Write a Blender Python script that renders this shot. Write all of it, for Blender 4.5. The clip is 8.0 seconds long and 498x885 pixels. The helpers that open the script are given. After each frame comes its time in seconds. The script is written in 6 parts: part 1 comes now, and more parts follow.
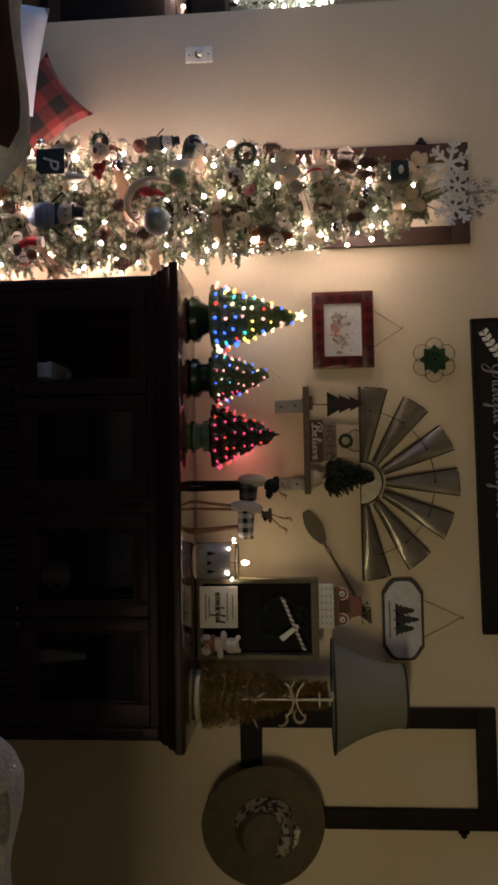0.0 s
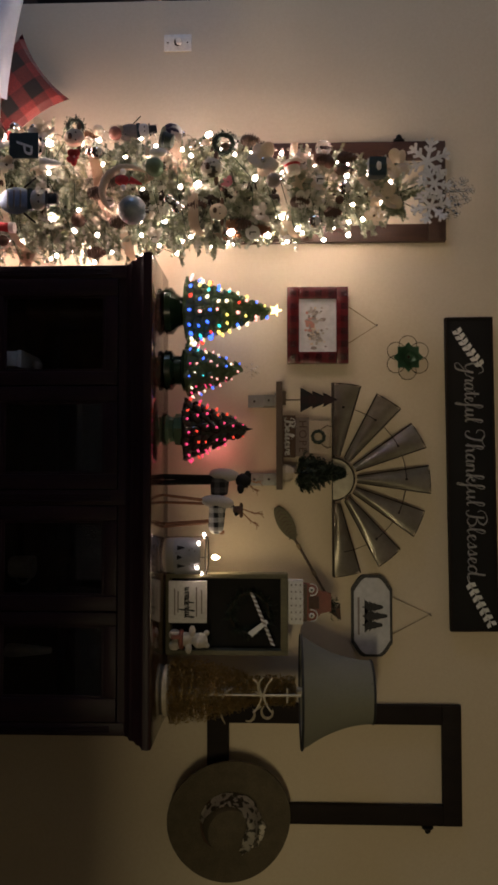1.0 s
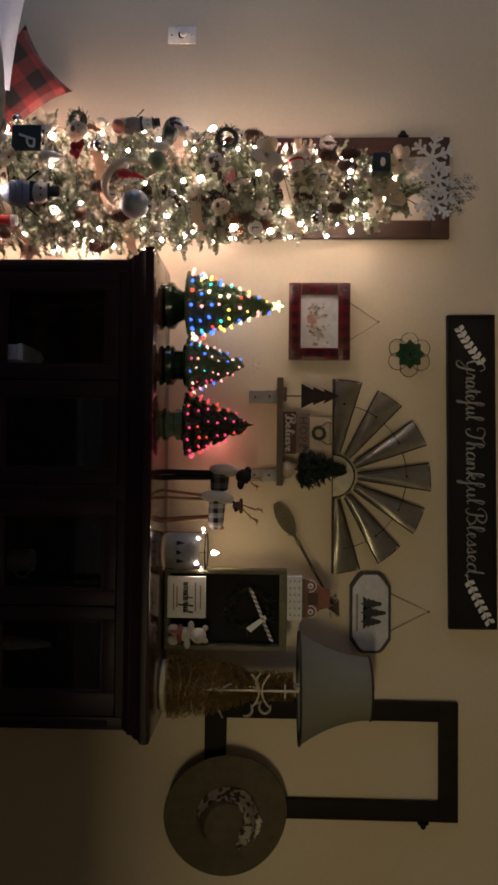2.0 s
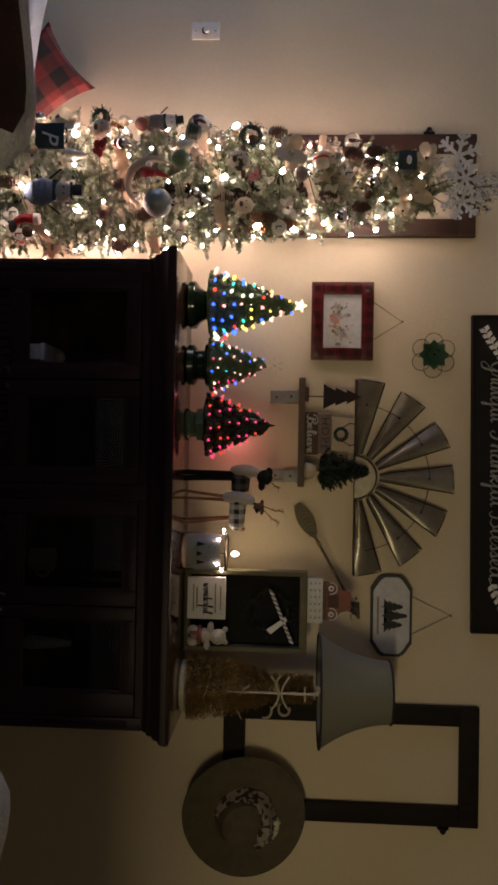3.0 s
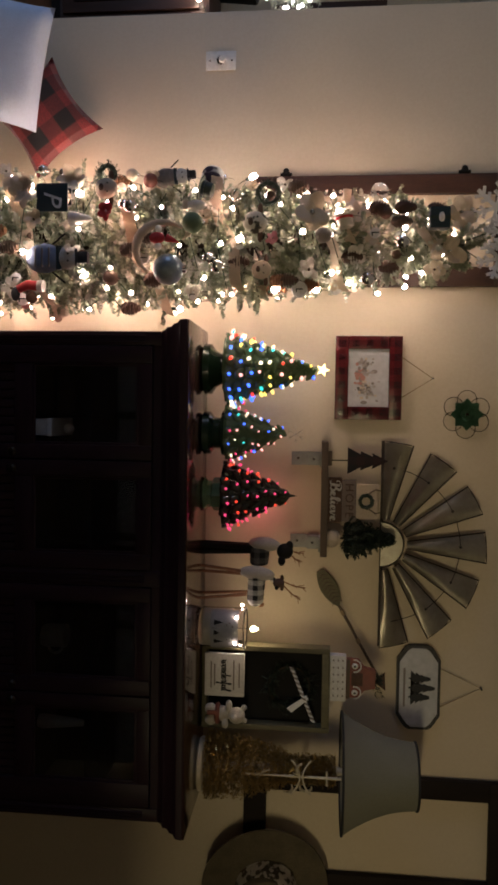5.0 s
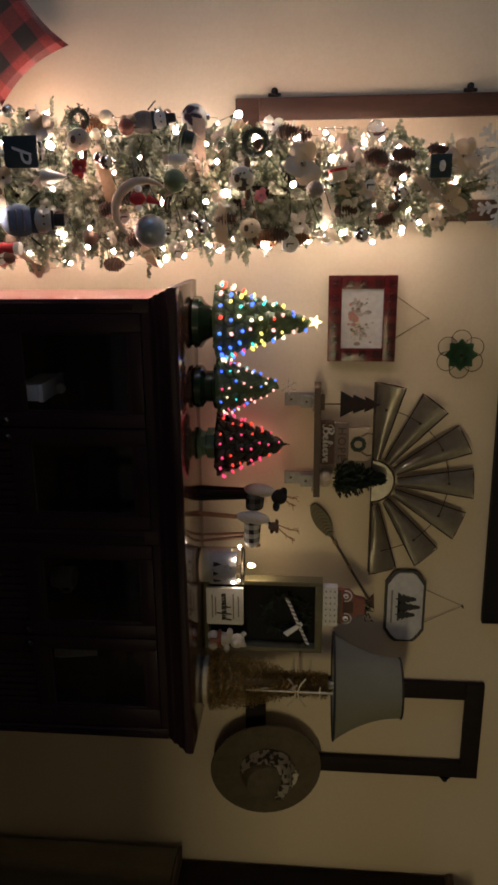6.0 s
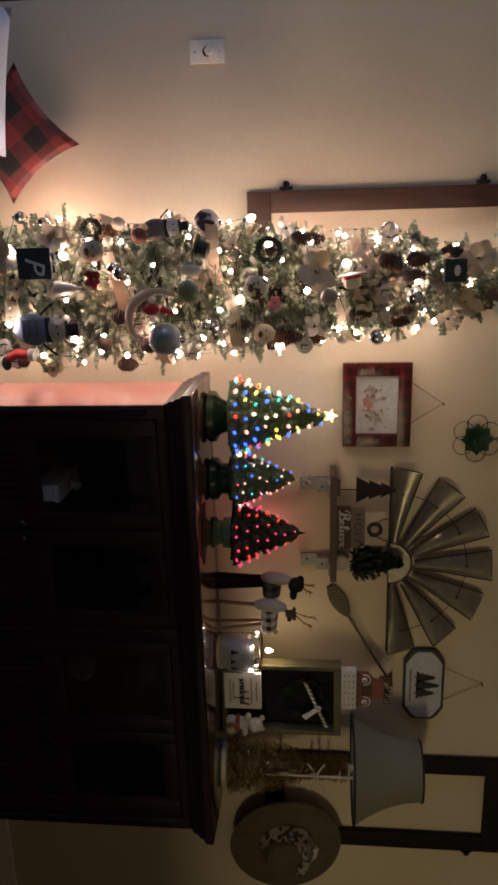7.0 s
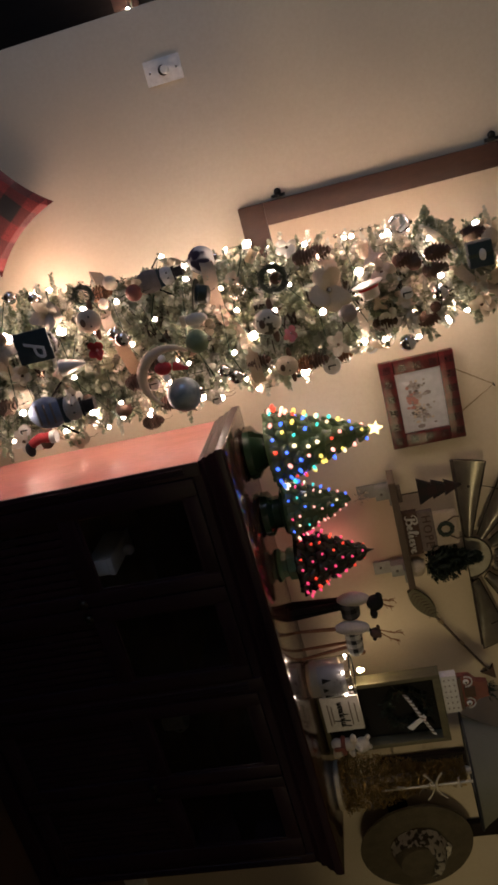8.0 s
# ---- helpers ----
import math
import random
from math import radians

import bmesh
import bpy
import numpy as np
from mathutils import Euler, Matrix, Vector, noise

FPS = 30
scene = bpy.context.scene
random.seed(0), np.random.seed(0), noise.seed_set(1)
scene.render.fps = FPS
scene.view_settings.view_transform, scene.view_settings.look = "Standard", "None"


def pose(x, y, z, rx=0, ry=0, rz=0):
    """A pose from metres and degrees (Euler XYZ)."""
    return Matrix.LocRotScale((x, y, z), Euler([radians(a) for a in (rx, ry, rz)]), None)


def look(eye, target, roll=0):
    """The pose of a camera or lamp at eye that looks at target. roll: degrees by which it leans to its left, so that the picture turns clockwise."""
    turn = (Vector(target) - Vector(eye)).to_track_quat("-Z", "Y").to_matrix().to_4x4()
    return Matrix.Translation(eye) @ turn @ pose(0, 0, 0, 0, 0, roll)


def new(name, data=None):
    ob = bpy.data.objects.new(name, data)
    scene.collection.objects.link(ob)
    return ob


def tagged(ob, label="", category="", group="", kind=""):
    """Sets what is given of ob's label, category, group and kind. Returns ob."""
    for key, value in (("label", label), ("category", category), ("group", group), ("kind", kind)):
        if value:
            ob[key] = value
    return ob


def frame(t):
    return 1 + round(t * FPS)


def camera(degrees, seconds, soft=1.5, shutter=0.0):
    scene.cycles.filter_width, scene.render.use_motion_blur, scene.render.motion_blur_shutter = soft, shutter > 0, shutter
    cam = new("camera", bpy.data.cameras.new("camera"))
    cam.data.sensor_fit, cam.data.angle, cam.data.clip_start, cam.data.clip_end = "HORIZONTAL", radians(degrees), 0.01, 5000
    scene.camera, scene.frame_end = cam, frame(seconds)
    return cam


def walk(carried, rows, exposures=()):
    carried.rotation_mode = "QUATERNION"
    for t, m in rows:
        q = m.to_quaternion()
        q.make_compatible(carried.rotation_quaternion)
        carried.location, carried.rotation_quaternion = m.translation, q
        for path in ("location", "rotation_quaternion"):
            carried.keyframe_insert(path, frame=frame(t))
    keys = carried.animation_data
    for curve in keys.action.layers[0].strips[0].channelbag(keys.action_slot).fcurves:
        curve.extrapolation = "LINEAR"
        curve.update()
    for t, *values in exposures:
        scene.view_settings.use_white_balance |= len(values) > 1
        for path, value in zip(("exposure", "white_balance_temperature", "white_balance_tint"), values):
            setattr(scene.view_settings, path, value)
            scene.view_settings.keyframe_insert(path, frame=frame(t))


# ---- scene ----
# ---- camera ----
cam = camera(37.6, 8.0, soft=3.1)
PATH = [
    (0, (0.19, 0.16, 1.603), (0.106, 2.154, 1.46), 88.8),
    (0.5, (0.191, 0.177, 1.605), (0.115, 2.171, 1.473), 93.1),
    (1, (0.191, 0.178, 1.601), (0.122, 2.175, 1.534), 89.9),
    (2.5, (0.168, 0.185, 1.593), (0.13, 2.183, 1.518), 91.0),
    (3, (0.153, 0.199, 1.578), (0.121, 2.196, 1.467), 91.0),
    (3.5, (0.136, 0.222, 1.588), (0.102, 2.217, 1.447), 90.6),
    (4, (0.084, 0.275, 1.603), (0.044, 2.268, 1.442), 90.6),
    (4.2, (0.012, 0.294, 1.599), (-0.029, 2.288, 1.445), 90.6),
    (5.3, (-0.365, 0.373, 1.605), (-0.167, 2.356, 1.43), 91.5),
    (5.5, (-0.449, 0.382, 1.565), (-0.139, 2.353, 1.427), 91.6),
    (6, (-0.723, 0.414, 1.604), (-0.160, 2.325, 1.433), 90.85),
    (6.5, (-0.841, 0.429, 1.58), (-0.374, 2.364, 1.394), 92.4),
    (7, (-1.03, 0.512, 1.578), (-0.471, 2.422, 1.382), 90.0),
    (7.5, (-1.164, 0.61, 1.556), (-0.55, 2.498, 1.311), 89.2),
    (8, (-1.230, 0.732, 1.632), (-0.576, 2.588, 1.273), 78.5),
]
walk(cam, [(t, look(eye, target, roll)) for t, eye, target, roll in PATH], [(0.0, 0.0, 6350, 10), (4.0, 0.0, 6350, 11), (6.0, 0.0, 6420, 9), (7.0, -0.12, 6480, 10), (8.0, -0.2, 6600, 11)])

# ---- light ----
night = bpy.data.worlds.new("night")
night.use_nodes = True
night.node_tree.nodes["Background"].inputs[0].default_value = (0.35, 0.45, 0.7, 1)
night.node_tree.nodes["Background"].inputs[1].default_value = 0.02
scene.world = night
WARM = (1.0, 0.57, 0.465)


def lamp(name, kind, at, power, color, size=0.05, aim=None):
    data = bpy.data.lights.new(name, kind)
    data.energy, data.color = power, color
    if kind == "AREA":
        data.shape, data.size, data.size_y = "RECTANGLE", size, size
    else:
        data.shadow_soft_size = size
    ob = new(name, data)
    ob.matrix_world = look(at, aim) if aim else pose(*at)
    return ob


TREE_X, TREE_Y = -0.845, 2.94
TREE_Z = (0.2, 0.67, 1.0, 1.3, 1.55, 1.75, 1.97, 2.1, 2.15)
TREE_R = (0.27, 0.25, 0.24, 0.225, 0.18, 0.165, 0.12, 0.07, 0.02)


def tree_radius(z):
    return float(np.interp(z, TREE_Z, TREE_R))


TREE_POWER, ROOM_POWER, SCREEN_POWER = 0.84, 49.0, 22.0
# the warm glow of the light string on the pencil tree
for n in range(18):
    z = 0.40 + 0.088 * n
    a = (0.85 + (0.62 * n) % 4.6) if z < 1.25 else 1.6 + (0.62 * n) % 3.4
    r = tree_radius(z) * 0.95
    lamp("string_glow", "POINT", (TREE_X + r * math.cos(a), TREE_Y + 0.9 * r * math.sin(a), z), TREE_POWER * (1.35 - 0.5 * (z - 0.4)), WARM, 0.05)
lamp("candle_glow", "POINT", (0.535, 2.985, 1.385), 0.8, (1.0, 0.75, 0.45), 0.012)
lamp("pink_glow", "POINT", (0.10, 3.13, 1.36), 0.26, (1.0, 0.25, 0.25), 0.02)
lamp("blue_glow", "POINT", (-0.40, 3.09, 1.42), 0.13, (0.75, 0.8, 1.0), 0.02)
# added low warm light, source unseen; cool glow of an unseen far living-room screen
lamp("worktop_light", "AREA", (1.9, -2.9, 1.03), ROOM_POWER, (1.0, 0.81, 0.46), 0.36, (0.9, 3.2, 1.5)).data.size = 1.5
lamp("screen_glow", "AREA", (-4.3, 1.6, 1.15), SCREEN_POWER, (0.42, 0.62, 1.0), 0.8, (-1.6, 3.0, 0.7))


# ---- materials ----
def shader(name):
    m = bpy.data.materials.new(name)
    m.use_nodes = True
    nt = m.node_tree
    return m, nt, nt.nodes["Principled BSDF"]


def node(nt, kind, **sets):
    n = nt.nodes.new(kind)
    for k, v in sets.items():
        n.inputs[k.replace("_", " ")].default_value = v
    return n


def mix(nt, fac, a, b):
    n = nt.nodes.new("ShaderNodeMix")
    n.data_type = "RGBA"
    for i, v in ((0, fac), (6, a), (7, b)):
        if isinstance(v, bpy.types.NodeSocket):
            nt.links.new(v, n.inputs[i])
        elif i == 0:
            n.inputs[i].default_value = v
        else:
            n.inputs[i].default_value = (*v, 1)
    return n.outputs[2]


def sharpen(nt, value, low, high):
    n = nt.nodes.new("ShaderNodeMapRange")
    nt.links.new(value, n.inputs[0])
    n.inputs[1].default_value, n.inputs[2].default_value = low, high
    return n.outputs[0]


def place(nt, stretch=(1, 1, 1)):
    c = nt.nodes.new("ShaderNodeTexCoord")
    m = nt.nodes.new("ShaderNodeMapping")
    nt.links.new(c.outputs["Object"], m.inputs[0])
    m.inputs["Scale"].default_value = stretch
    return m.outputs[0]


def surface(name, color, second=None, rough=0.6, metal=0.0, fine=60.0, coarse=3.0, bump=0.15, stretch=(1, 1, 1), sheen=0.0, spread=0.0, shine=0.5, grain=0.6):
    """Two tones mixed by coarse stains and fine grain, with relief."""
    m, nt, p = shader(name)
    second = second or tuple(0.7 * c for c in color)
    at = place(nt, stretch)
    a, b = node(nt, "ShaderNodeTexNoise", Scale=coarse, Detail=4.0), node(nt, "ShaderNodeTexNoise", Scale=fine, Detail=3.0)
    nt.links.new(at, a.inputs[0])
    nt.links.new(at, b.inputs[0])
    tone = mix(nt, sharpen(nt, a.outputs[0], 0.35, 0.7), color, second)
    tone = mix(nt, sharpen(nt, b.outputs[0], 0.3, 1.2), tone, tuple(grain * c for c in second))
    if spread:
        info = nt.nodes.new("ShaderNodeObjectInfo")
        tone = mix(nt, sharpen(nt, info.outputs["Random"], 0, 1 / spread), tone, tuple(0.4 * c for c in color))
    nt.links.new(tone, p.inputs["Base Color"])
    p.inputs["Roughness"].default_value, p.inputs["Metallic"].default_value = rough, metal
    p.inputs["Specular IOR Level"].default_value = shine
    if sheen:
        p.inputs["Sheen Weight"].default_value = sheen
    if bump:
        r = node(nt, "ShaderNodeBump", Strength=bump, Distance=0.004)
        nt.links.new(b.outputs[0], r.inputs["Height"])
        nt.links.new(r.outputs[0], p.inputs["Normal"])
    return m


def check(name, light, dark, size, rough=0.8, axes=(0, 2), sheen=0.0, angle=0.0):
    """Woven check: both threads dark, one dark, none dark."""
    m, nt, p = shader(name)
    c = nt.nodes.new("ShaderNodeTexCoord")
    mp = nt.nodes.new("ShaderNodeMapping")
    mp.inputs["Rotation"].default_value = (0, radians(angle), 0)
    nt.links.new(c.outputs["Object"], mp.inputs[0])
    sep = nt.nodes.new("ShaderNodeSeparateXYZ")
    nt.links.new(mp.outputs[0], sep.inputs[0])
    steps = []
    for a in axes:
        w = nt.nodes.new("ShaderNodeMath")
        w.operation = "PINGPONG"
        nt.links.new(sep.outputs[a], w.inputs[0])
        w.inputs[1].default_value = size
        steps.append(sharpen(nt, w.outputs[0], 0.47 * size, 0.53 * size))
    s = nt.nodes.new("ShaderNodeMath")
    nt.links.new(steps[0], s.inputs[0])
    nt.links.new(steps[1], s.inputs[1])
    h = nt.nodes.new("ShaderNodeMath")
    h.operation = "MULTIPLY"
    nt.links.new(s.outputs[0], h.inputs[0])
    h.inputs[1].default_value = 0.5
    weave = node(nt, "ShaderNodeTexNoise", Scale=260.0, Detail=2.0)
    nt.links.new(c.outputs["Object"], weave.inputs[0])
    tone = mix(nt, h.outputs[0], light, dark)
    tone = mix(nt, sharpen(nt, weave.outputs[0], 0.35, 1.1), tone, tuple(0.5 * v for v in dark))
    nt.links.new(tone, p.inputs["Base Color"])
    r = node(nt, "ShaderNodeBump", Strength=0.3, Distance=0.003)
    nt.links.new(weave.outputs[0], r.inputs["Height"])
    nt.links.new(r.outputs[0], p.inputs["Normal"])
    p.inputs["Roughness"].default_value, p.inputs["Sheen Weight"].default_value = rough, sheen
    return m


def glow(name, color, strength):
    m, nt, p = shader(name)
    p.inputs["Base Color"].default_value = (*color, 1)
    p.inputs["Emission Color"].default_value = (*color, 1)
    p.inputs["Emission Strength"].default_value = strength
    return m


def glass(name, color=(1, 1, 1), rough=0.03, ior=1.45):
    m, nt, p = shader(name)
    p.inputs["Base Color"].default_value = (*color, 1)
    p.inputs["Roughness"].default_value, p.inputs["IOR"].default_value = rough, ior
    p.inputs["Transmission Weight"].default_value = 1.0
    return m


PAINT = surface("wall_paint", (0.62, 0.54, 0.415), (0.585, 0.485, 0.345), 0.75, fine=90, coarse=1.3, bump=0.012, grain=0.93)
# dark brown given to the unseen walls so that less light bounces back
BOUNCE_CUT = surface("bounce_cut_brown", (0.05, 0.035, 0.025), (0.035, 0.024, 0.017), 0.6, fine=40, stretch=(6, 6, 1))
CEILING = surface("ceiling_paint", (0.72, 0.69, 0.62), (0.66, 0.63, 0.56), 0.9, fine=120, bump=0.4)
OAK = surface("floor_wood", (0.10, 0.055, 0.03), (0.07, 0.038, 0.02), 0.4, fine=40, coarse=4, stretch=(1, 8, 1), spread=0.5)
WHITE_TRIM = surface("trim_paint", (0.72, 0.70, 0.65), (0.66, 0.64, 0.6), 0.45, bump=0.05)
CHERRY = surface("cherry_wood", (0.030, 0.0128, 0.0190), (0.019, 0.0084, 0.0125), 0.42, fine=35, coarse=5, shine=0.2, bump=0.08, stretch=(6, 6, 1))
CHERRY_ACROSS = surface("cherry_wood_across", (0.030, 0.0128, 0.0190), (0.019, 0.0084, 0.0125), 0.42, fine=35, coarse=5, shine=0.2, bump=0.08, stretch=(1, 6, 6))
# near-black wood: the shade behind the panes is put into the colour
CABINET_INSIDE = surface("shaded_inside", (0.004, 0.0025, 0.0025), (0.003, 0.002, 0.002), 0.9, shine=0.05, fine=35, bump=0.05, stretch=(6, 6, 1))
# same cherry as the dark fronts, lightened for the tree's glow on this side
CHERRY_LIT_SIDE = surface("cherry_lit_side", (0.50, 0.185, 0.165), (0.42, 0.15, 0.13), 0.36, fine=30, coarse=4, bump=0.06, stretch=(6, 6, 1))
KNOB = surface("dark_bronze", (0.05, 0.04, 0.03), None, 0.35, 0.9)
CLEAR = glass("clear_glass")
WALNUT = surface("frame_wood", (0.066, 0.028, 0.015), (0.036, 0.015, 0.008), 0.5, fine=50, coarse=6, bump=0.15, stretch=(5, 5, 1))
DARK_FRAME = surface("dark_frame_wood", (0.016, 0.010, 0.007), (0.010, 0.006, 0.0045), 0.7, shine=0.2, fine=50, coarse=6, bump=0.12, stretch=(5, 5, 1))
NEEDLE = surface("pine_needles", (0.17, 0.20, 0.115), (0.32, 0.33, 0.24), 0.55, fine=30, coarse=9, bump=0.0)
FROST = surface("frosted_needles", (0.58, 0.56, 0.48), (0.40, 0.43, 0.33), 0.7, fine=30, coarse=9, bump=0.0)
BARK = surface("trunk_bark", (0.06, 0.04, 0.025), None, 0.9)
BULB = glow("warm_bulb", (1.0, 0.77, 0.64), 125.0)
WIRE = surface("green_wire", (0.02, 0.05, 0.025), None, 0.6, bump=0)
TIN = surface("galvanised_tin", (0.46, 0.43, 0.36), (0.34, 0.31, 0.24), 0.30, 0.65, fine=30, coarse=8, bump=0.06)
RUST = surface("blackened_edge", (0.022, 0.017, 0.012), (0.05, 0.03, 0.018), 0.7, 0.1)
BLACK = surface("matt_black", (0.008, 0.0075, 0.0075), (0.014, 0.013, 0.012), 0.8, shine=0.2, fine=90)
INK = surface("black_ink", (0.02, 0.02, 0.022), None, 0.7, bump=0)
CHALK = surface("white_lettering", (0.78, 0.77, 0.74), (0.7, 0.69, 0.66), 0.7, bump=0)
CHALK_DUST = surface("worn_white_brushwork", (0.60, 0.59, 0.57), (0.42, 0.41, 0.40), 0.8, fine=90, coarse=40, bump=0)
PAPER = surface("white_board", (0.70, 0.68, 0.66), (0.62, 0.60, 0.58), 0.7, fine=110)
STRING = surface("jute_string", (0.34, 0.25, 0.14), None, 0.9)
RED_FRAME = check("red_plaid_glaze", (0.095, 0.011, 0.013), (0.035, 0.006, 0.008), 0.026, 0.13)
BUFFALO = check("buffalo_check", (0.19, 0.019, 0.020), (0.008, 0.007, 0.008), 0.062, 0.9, sheen=0.2)
DARK_PLAID = check("dark_red_plaid", (0.045, 0.008, 0.011), (0.005, 0.004, 0.007), 0.05, 0.95, sheen=0.2)
WHITE_PLAID = check("black_white_check", (0.74, 0.72, 0.68), (0.012, 0.012, 0.013), 0.018, 0.9)
BIG_PLAID = check("black_white_throw", (0.60, 0.58, 0.55), (0.012, 0.012, 0.013), 0.05, 0.95)
SHERPA = surface("sherpa_fleece", (0.84, 0.85, 0.90), (0.76, 0.77, 0.82), 1.0, fine=160, coarse=18, bump=0.9, sheen=0.4)
FUR = surface("cream_fur", (0.55, 0.50, 0.44), (0.46, 0.41, 0.36), 1.0, fine=220, bump=0.8, sheen=0.4)
COTTON = surface("white_cotton", (0.76, 0.76, 0.76), (0.70, 0.70, 0.71), 0.9, fine=300, bump=0.2)
BURLAP = surface("cream_burlap", (0.50, 0.40, 0.30), (0.58, 0.49, 0.39), 0.95, fine=420, coarse=14, bump=0.6)
GREEN_GLAZE = surface("green_glaze", (0.06, 0.105, 0.048), (0.115, 0.165, 0.08), 0.12, fine=25, coarse=12, bump=0.1)
DARK_GLAZE = surface("dark_green_glaze", (0.012, 0.028, 0.016), (0.02, 0.045, 0.025), 0.1, bump=0.05)
RED_GLAZE = surface("dark_tree_glaze", (0.018, 0.030, 0.018), (0.035, 0.03, 0.02), 0.16, bump=0.1)
STEEL = surface("grey_steel", (0.27, 0.27, 0.26), (0.22, 0.22, 0.21), 0.5, 0.3)
POLISHED = surface("polished_top", (0.05, 0.022, 0.016), (0.035, 0.015, 0.011), 0.13, fine=35, coarse=5, bump=0.02, stretch=(1, 6, 6))
DARK_TREE = check("black_plaid_wood", (0.025, 0.005, 0.006), (0.006, 0.005, 0.006), 0.03, 0.8)
MAUVE = surface("mauve_grey_wood", (0.20, 0.155, 0.14), (0.15, 0.115, 0.10), 0.8)
SAGE = surface("sage_linen", (0.20, 0.20, 0.155), (0.17, 0.17, 0.13), 0.9, fine=350, coarse=4, bump=0.35)
GOLD = surface("gold_tinsel", (0.62, 0.46, 0.20), (0.40, 0.28, 0.11), 0.32, 0.9, fine=80)
CREAM = surface("cream_enamel", (0.62, 0.55, 0.42), (0.5, 0.43, 0.32), 0.45)
STRAW = surface("straw", (0.105, 0.085, 0.05), (0.075, 0.06, 0.035), 0.85, fine=160, coarse=20, bump=0.7)
STICK = surface("twig_wood", (0.28, 0.13, 0.06), (0.2, 0.09, 0.04), 0.7, fine=60, stretch=(3, 3, 1))
RED_PAINT = surface("worn_red_paint", (0.25, 0.06, 0.04), (0.18, 0.065, 0.045), 0.6, fine=50, coarse=20)
OLIVE = surface("olive_wood", (0.13, 0.115, 0.06), (0.09, 0.08, 0.045), 0.65, fine=40, stretch=(4, 4, 1))
BOARD = surface("grey_brown_board", (0.11, 0.075, 0.05), (0.075, 0.05, 0.033), 0.7, fine=40, stretch=(1, 6, 6))
SUCCULENT = surface("painted_green_metal", (0.055, 0.155, 0.07), (0.03, 0.10, 0.05), 0.55, 0.1)
PLASTIC = surface("white_plastic", (0.75, 0.74, 0.71), (0.72, 0.71, 0.68), 0.35, bump=0)
LEAF_DARK = surface("dark_greenery", (0.008, 0.017, 0.009), (0.016, 0.030, 0.014), 0.6, bump=0)
SILVER = surface("silvered", (0.75, 0.74, 0.72), None, 0.15, 1.0, bump=0.02)
GLITTER = surface("white_glitter", (0.80, 0.79, 0.77), (0.7, 0.7, 0.7), 0.25, 0.3, fine=400, bump=0.7)
BLUE_BALL = surface("frosted_blue", (0.13, 0.18, 0.22), (0.34, 0.38, 0.41), 0.3, 0.3, fine=60, coarse=22)
SAGE_BALL = surface("sage_felt", (0.17, 0.23, 0.14), None, 0.9)
NAVY = surface("dark_teal_felt", (0.016, 0.035, 0.04), None, 0.9, sheen=0.3)
PALE_BLUE = surface("pale_blue_paint", (0.17, 0.22, 0.36), (0.30, 0.34, 0.46), 0.8, fine=90, coarse=30)
BRIGHT_RED = surface("red_felt", (0.50, 0.04, 0.05), None, 0.8)
PINK = surface("pink_felt", (0.65, 0.22, 0.25), None, 0.8)
BROWN = surface("brown_felt", (0.10, 0.055, 0.035), None, 0.85)
WAX = surface("white_wax", (0.75, 0.70, 0.62), None, 0.5, bump=0)
# pale ware darkened: the cupboard's dimness is held in its colour
PORCELAIN = surface("dimmed_porcelain", (0.22, 0.22, 0.21), None, 0.4, bump=0)
TINT = surface("sepia_wash", (0.27, 0.23, 0.21), None, 0.8, bump=0)
PALE_WASH = surface("pale_sepia_wash", (0.40, 0.36, 0.33), None, 0.8, bump=0)
DARK_WASH = surface("dark_sepia_wash", (0.15, 0.13, 0.11), None, 0.8, bump=0)
PINK_TINT = surface("faded_red_wash", (0.48, 0.22, 0.18), None, 0.8, bump=0)
RIM_CHECK = check("black_rim_check", (0.055, 0.05, 0.048), (0.012, 0.012, 0.012), 0.007, 0.6)
PALE_BOARD = surface("pale_grey_enamel", (0.52, 0.52, 0.54), (0.46, 0.46, 0.48), 0.5, fine=40)

# ---- mesh tools ----
ORIGIN = {}


def thing(name, at, label, category, group="", kind=""):
    ob = tagged(new(name), label, category, group, kind)
    ob.location = at
    ORIGIN[ob] = Vector(at)
    return ob


def mesh_of(name, bm, material, smooth=True):
    data = bpy.data.meshes.new(name)
    bmesh.ops.recalc_face_normals(bm, faces=bm.faces[:])
    bm.to_mesh(data)
    bm.free()
    if smooth:
        data.polygons.foreach_set("use_smooth", [True] * len(data.polygons))
        data.set_sharp_from_angle(angle=radians(38))
    data.materials.append(material)
    return data


def part(name, bm, material, parent, label="", smooth=True):
    """Links a bmesh in world metres as one mesh under a thing or a part."""
    bm.transform(Matrix.Translation(-ORIGIN[parent]))
    ob = new(name, mesh_of(name, bm, material, smooth))
    ob.parent = parent
    ORIGIN[ob] = ORIGIN[parent]
    return tagged(ob, label)


def piece(name, data, parent, at, turn=None, scale=1.0):
    """A part on shared mesh data, at a place in world metres."""
    ob = new(name, data)
    ob.parent = parent
    ob.matrix_basis = Matrix.Translation(Vector(at) - ORIGIN[parent]) @ (turn or Matrix()) @ Matrix.Scale(scale, 4)
    return ob


